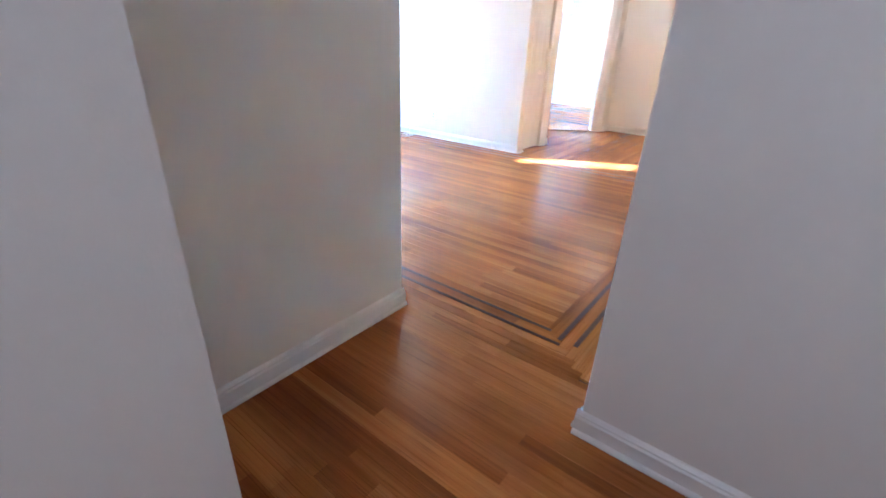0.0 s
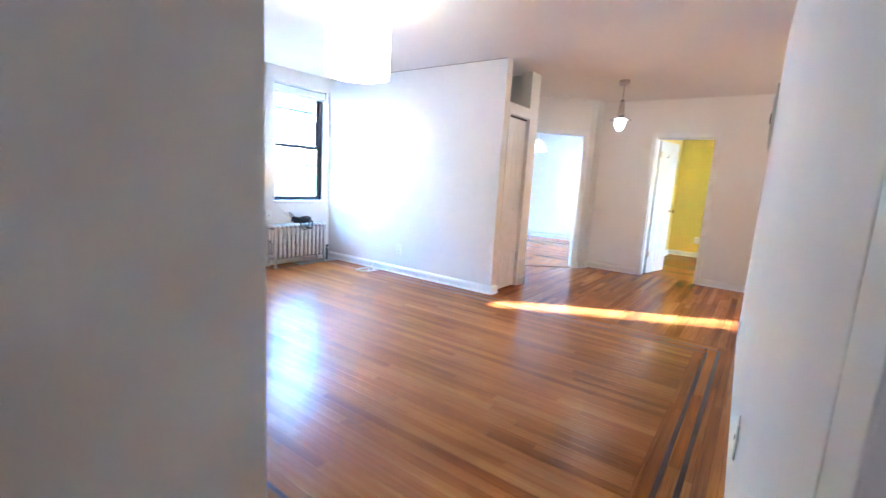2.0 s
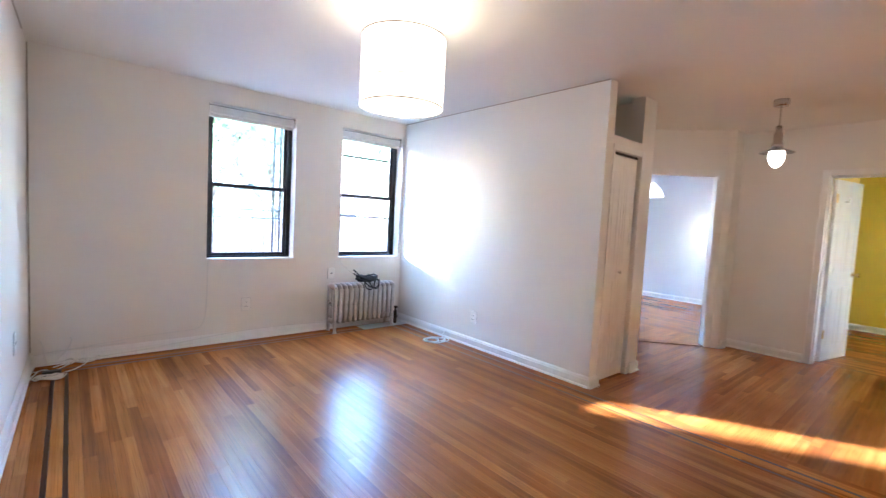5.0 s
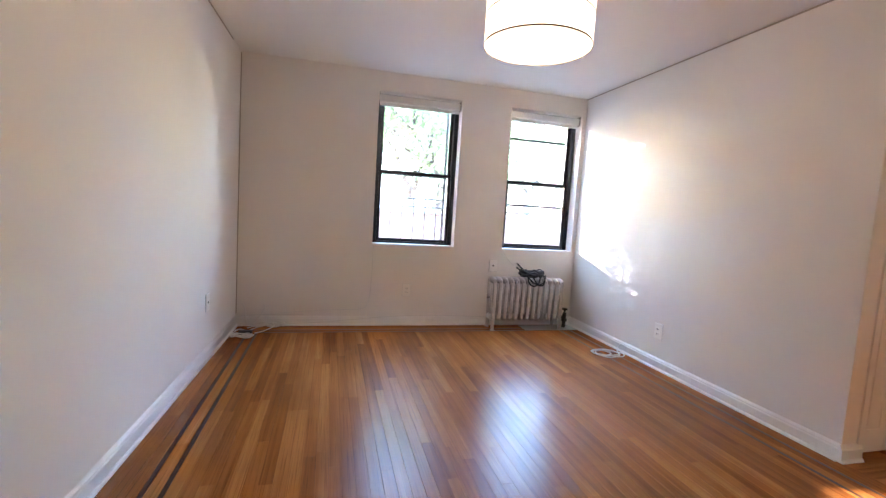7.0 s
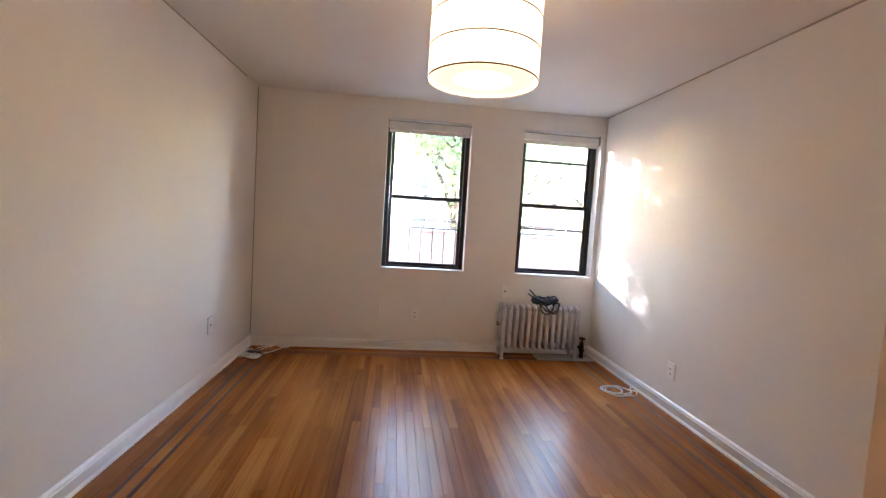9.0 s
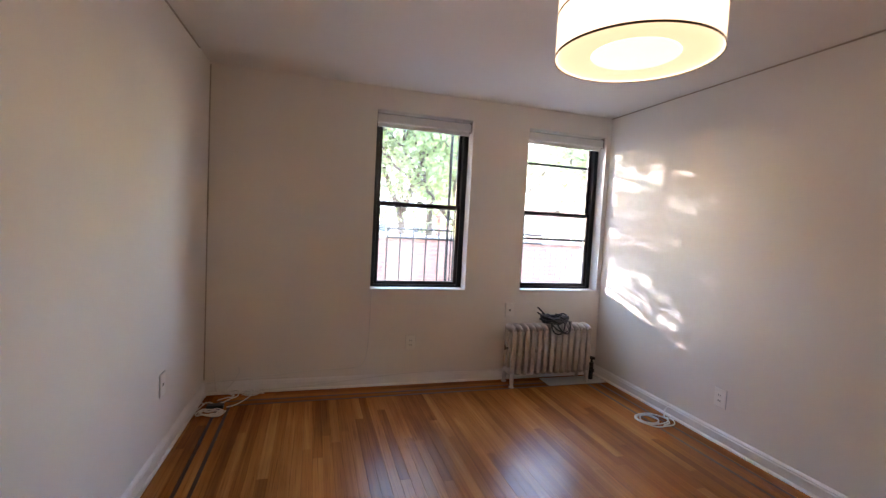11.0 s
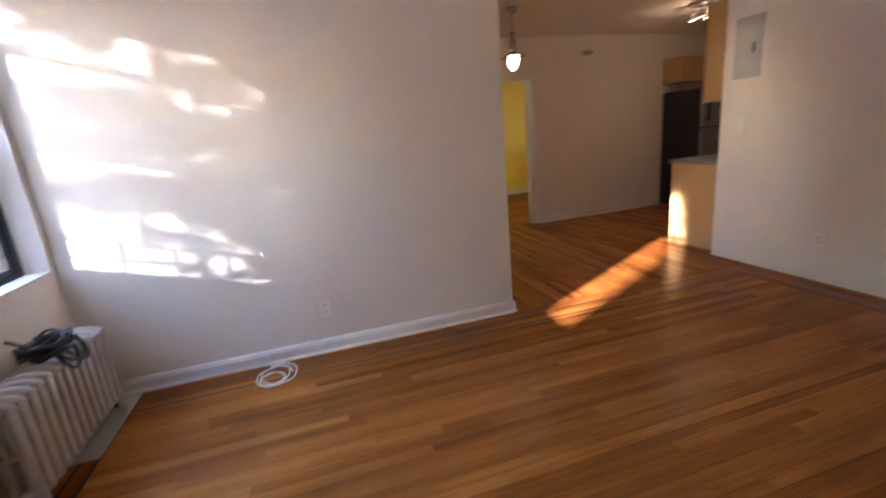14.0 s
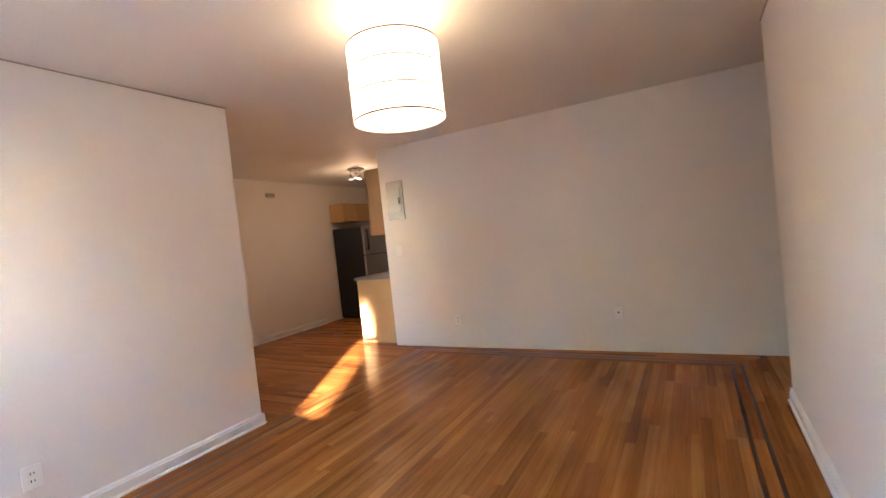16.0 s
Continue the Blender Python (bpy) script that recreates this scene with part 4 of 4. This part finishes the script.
tree("tree", -22.0, 13.0, 8.5, 0.5, 13, 4500, "leafy green street tree across the street")


def sapling(x, y, clumps, label):
    """A slim young tree added out of view as sun shade: a thin stem with short side twigs and loose leaf clumps."""
    rnd = random.Random(77)
    t = tagged(empty("tree", (x, y, -0.5)), label, "tree")
    bm = bmesh.new()
    cyl_into(bm, (0, 0, 0), (0.01, 0.01, 2.4), 0.034, 0.028, seg=8)
    cyl_into(bm, (0.01, 0.01, 2.4), (0.0, 0.0, 5.2), 0.028, 0.008, seg=8)
    for dy, z, *_ in clumps:
        cyl_into(bm, (0, 0, z + 0.25), (0, dy, z + 0.5), 0.011, 0.005, seg=6)
    part("trunk", bm, M_BARK, t, smooth=True)
    verts, faces = [], []
    for dy, z, sy, sz, n in clumps:
        for k in range(n):
            p = Vector((rnd.gauss(0, 0.16), dy + rnd.gauss(0, sy), z + 0.5 + rnd.gauss(0, sz)))
            u = Vector([rnd.uniform(-1, 1) for _ in range(3)]).normalized()
            v = u.orthogonal().normalized()
            h = rnd.uniform(0.035, 0.07)
            i = len(verts)
            verts += [p - u * h, p + v * h * 0.5, p + u * h, p - v * h * 0.5]
            faces.append((i, i + 1, i + 2, i + 3))
    me = bpy.data.meshes.new("crown")
    me.from_pydata([tuple(v) for v in verts], [], faces)
    me.materials.append(M_LEAF)
    cr = new("crown", me)
    cr.parent = t
    cr["kind"] = "stuff"
    return t


# never in view: stem and clumps are set to shade window 2's sun patch
sapling(-9.2, 2.965, [(-0.13, 2.62, 0.08, 0.22, 420), (0.13, 2.95, 0.12, 0.05, 110), (0.33, 2.45, 0.10, 0.05, 80), (-0.22, 3.30, 0.10, 0.10, 120), (0.25, 3.35, 0.07, 0.10, 90)],
        "unseen slim young tree added to shade parts of the sun patches")

# ---- brick courses of the garden wall ----
bm = bmesh.new()
for r in range(22):
    z = -0.5 + r * 0.074
    for k in range(50):
        y = 0.0 + k * 0.22 + (0.11 if r % 2 else 0)
        box_into(bm, BX - 0.1, BX + 0.1 + random.uniform(0, 0.006), y, y + 0.21, z, z + 0.064)
bs = under(part("brick_courses", bm, M_BRICK), gw)
bs["kind"] = "stuff"
under(part("mortar_core", boxes((BX - 0.092, BX + 0.092, -14, 20, -0.5, 1.12)), M_STONE), gw)

# ---- floor boards ----
fl = tagged(part("floor", boxes((-5.4, 3.3, -1.0, 11.45, -0.1, -0.0125)), M_SUB), "worn honey-brown oak strip floor with dark inlay lines", "floor", kind="structure")
PW = 0.057
I0, I1, J0, J1 = XW + 0.255, XP - 0.255, YL + 0.255, YR - 0.20      # the field inside the border


def board_mesh():
    bm = bmesh.new()
    c = 0.0006
    lo = [bm.verts.new(p) for p in ((0, 0.0003, -0.012), (1, 0.0003, -0.012), (1, PW - 0.0003, -0.012), (0, PW - 0.0003, -0.012))]
    mi = [bm.verts.new(p) for p in ((0, 0.0003, -c), (1, 0.0003, -c), (1, PW - 0.0003, -c), (0, PW - 0.0003, -c))]
    e = 0.0012
    hi = [bm.verts.new(p) for p in ((e, c, 0), (1 - e, c, 0), (1 - e, PW - c, 0), (e, PW - c, 0))]
    for p, q in ((lo, mi), (mi, hi)):
        for k in range(4):
            bm.faces.new((p[k], p[(k + 1) % 4], q[(k + 1) % 4], q[k]))
    bm.faces.new(hi)
    me = bpy.data.meshes.new("floor_board")
    bm.to_mesh(me)
    bm.free()
    me.materials.append(M_FLOOR)
    return me


def joined_boards(name, rows, material, along):
    """Many strips in one mesh: (start, end, cross, width, height)."""
    verts, faces = [], []
    for s, e, c, w, z in rows:
        g, h = 0.0003, 0.0006
        pts = [(s, c + g, z - h), (e, c + g, z - h), (e, c + w - g, z - h), (s, c + w - g, z - h), (s + h, c + h, z), (e - h, c + h, z), (e - h, c + w - h, z), (s + h, c + w - h, z),
               (s, c + g, -0.0125), (e, c + g, -0.0125), (e, c + w - g, -0.0125), (s, c + w - g, -0.0125)]
        i = len(verts)
        verts += pts if along == "x" else [(y, x, z) for x, y, z in pts]
        quads = [(4, 5, 6, 7), (0, 1, 5, 4), (1, 2, 6, 5), (2, 3, 7, 6), (3, 0, 4, 7), (8, 9, 1, 0), (9, 10, 2, 1), (10, 11, 3, 2), (11, 8, 0, 3)]
        faces += [tuple(i + k for k in (q if along == "x" else q[::-1])) for q in quads]
    me = bpy.data.meshes.new(name)
    me.from_pydata(verts, [], faces)
    me.materials.append(material)
    ob = new(name, me)
    ob.parent = fl
    ob["kind"] = "stuff"
    return ob


rb = random.Random(4)


def strips(s0, s1, c0, c1, lo=0.5, hi=1.5):
    rows = []
    c = c0
    while c < c1 - 0.004:
        w = min(PW, c1 - c)
        s = s0
        first = True
        while s < s1 - 0.001:
            ln = rb.uniform(lo, hi) * (rb.uniform(0.3, 1.0) if first else 1.0)
            first = False
            e = s + ln if s + ln < s1 - 0.2 else s1
            rows.append((s, e, c, w, 0.0))
            s = e
        c += w
    return rows


UNIT = board_mesh()
field = strips(I0, I1, J0, J1, 0.7, 1.9)
extra = []
for k, (s, e, c, w, z) in enumerate(field):
    if w < PW - 1e-6 or k >= 300:
        extra.append((s, e, c, w, z))
        continue
    ob = new("floor_board", UNIT)
    ob.parent = fl
    ob.matrix_basis = Matrix.LocRotScale((s, c, rb.uniform(-0.0003, 0.0003)), None, (e - s, 1, 1))
# border: strips along each side, with two dark lines
D0, D1, D2, D3 = 0.158, 0.178, 0.235, 0.255
bx, by, dx_, dy_ = [], [], [], []
for lo, hi in ((0.0, D0), (D1, D2)):
    n = max(1, round((hi - lo) / PW))
    for k in range(n):
        a, w = lo + (hi - lo) * k / n, (hi - lo) / n
        bx += [(s, e, YL + a, w, 0.0) for s, e, *_ in strips(XW + a, XP - a, 0, PW, 0.8, 1.8)]
        by += [(s, e, XW + a, w, 0.0) for s, e, *_ in strips(YL + a + w, YR - a, 0, PW, 0.8, 1.8)]
        by += [(s, e, XP - a - w, w, 0.0) for s, e, *_ in strips(YL + a + w, YR - a, 0, PW, 0.8, 1.8)]
for lo, hi in ((0.0, 0.11), (0.13, 0.18)):
    n = max(1, round((hi - lo) / PW))
    for k in range(n):
        a, w = lo + (hi - lo) * k / n, (hi - lo) / n
        bx += [(s, e, YR - a - w, w, 0.0) for s, e, *_ in strips(XW + a + 0.06, XP - a - 0.06, 0, PW, 0.8, 1.8)]
for lo, hi in ((D0, D1), (D2, D3)):
    w = hi - lo
    dx_ += [(s, e, YL + lo, w, 0.0002) for s, e, *_ in strips(XW + lo, XP - lo, 0, PW, 1.0, 2.0)]
    dy_ += [(s, e, XW + lo, w, 0.0002) for s, e, *_ in strips(YL + hi, YR - 0.11, 0, PW, 1.0, 2.0)]
for x, y in ((-0.098, 5.545), (-0.176, 5.425)):
    dy_ += [(s, e, x, 0.024, 0.0006) for s, e, *_ in strips(YL + 0.2, y, 0, PW, 1.0, 2.0)]
    dx_ += [(s, e, y - 0.022, 0.022, 0.0006) for s, e, *_ in strips(XW + 0.17, x, 0, PW, 1.0, 2.0)]
# fillers between the field and the border on the east and north sides
for a in (D0, D2):
    by += [(s, e, XP - a - 0.02, 0.02, 0.0) for s, e, *_ in strips(YL + a + 0.02, YR - 0.11, 0, PW, 0.8, 1.8)]
for a in (0.11, 0.18):
    bx += [(s, e, YR - a - 0.02, 0.02, 0.0) for s, e, *_ in strips(XW + 0.26, XP - 0.25, 0, PW, 0.8, 1.8)]
by += [(s, e, XP + k * 0.04, 0.04, -0.0002) for k in range(3) for s, e, *_ in strips(YL + 0.02, 5.6, 0, PW, 0.8, 1.8)]
bx += [(s, e, YL - 0.05, 0.05, 0.0) for s, e, *_ in strips(XW, -0.992, 0, PW, 0.8, 1.8)]
joined_boards("border_boards", bx + extra, M_FLOOR_J, "x")
joined_boards("border_boards_cross", by, M_FLOOR_Y, "y")
joined_boards("inlay_strips", dx_, M_INLAY, "x")
joined_boards("inlay_strips_cross", dy_, M_INLAY, "y")
joined_boards("entry_boards", strips(-0.99, 1.4, -0.95, YL, 0.5, 1.3), M_FLOOR_J, "x")
joined_boards("hall_boards", [(s, e, c, w, z) for s, e, c, w, z in strips(YR + 0.001, 8.5, -3.7, 3.2, 0.5, 1.4)], M_FLOOR_Y, "y")
joined_boards("bedroom_boards", strips(-5.4, 1.5, 8.5, 11.36, 0.5, 1.4) + strips(-5.4, -3.7, 6.6, 8.5, 0.5, 1.4), M_FLOOR_J, "x")
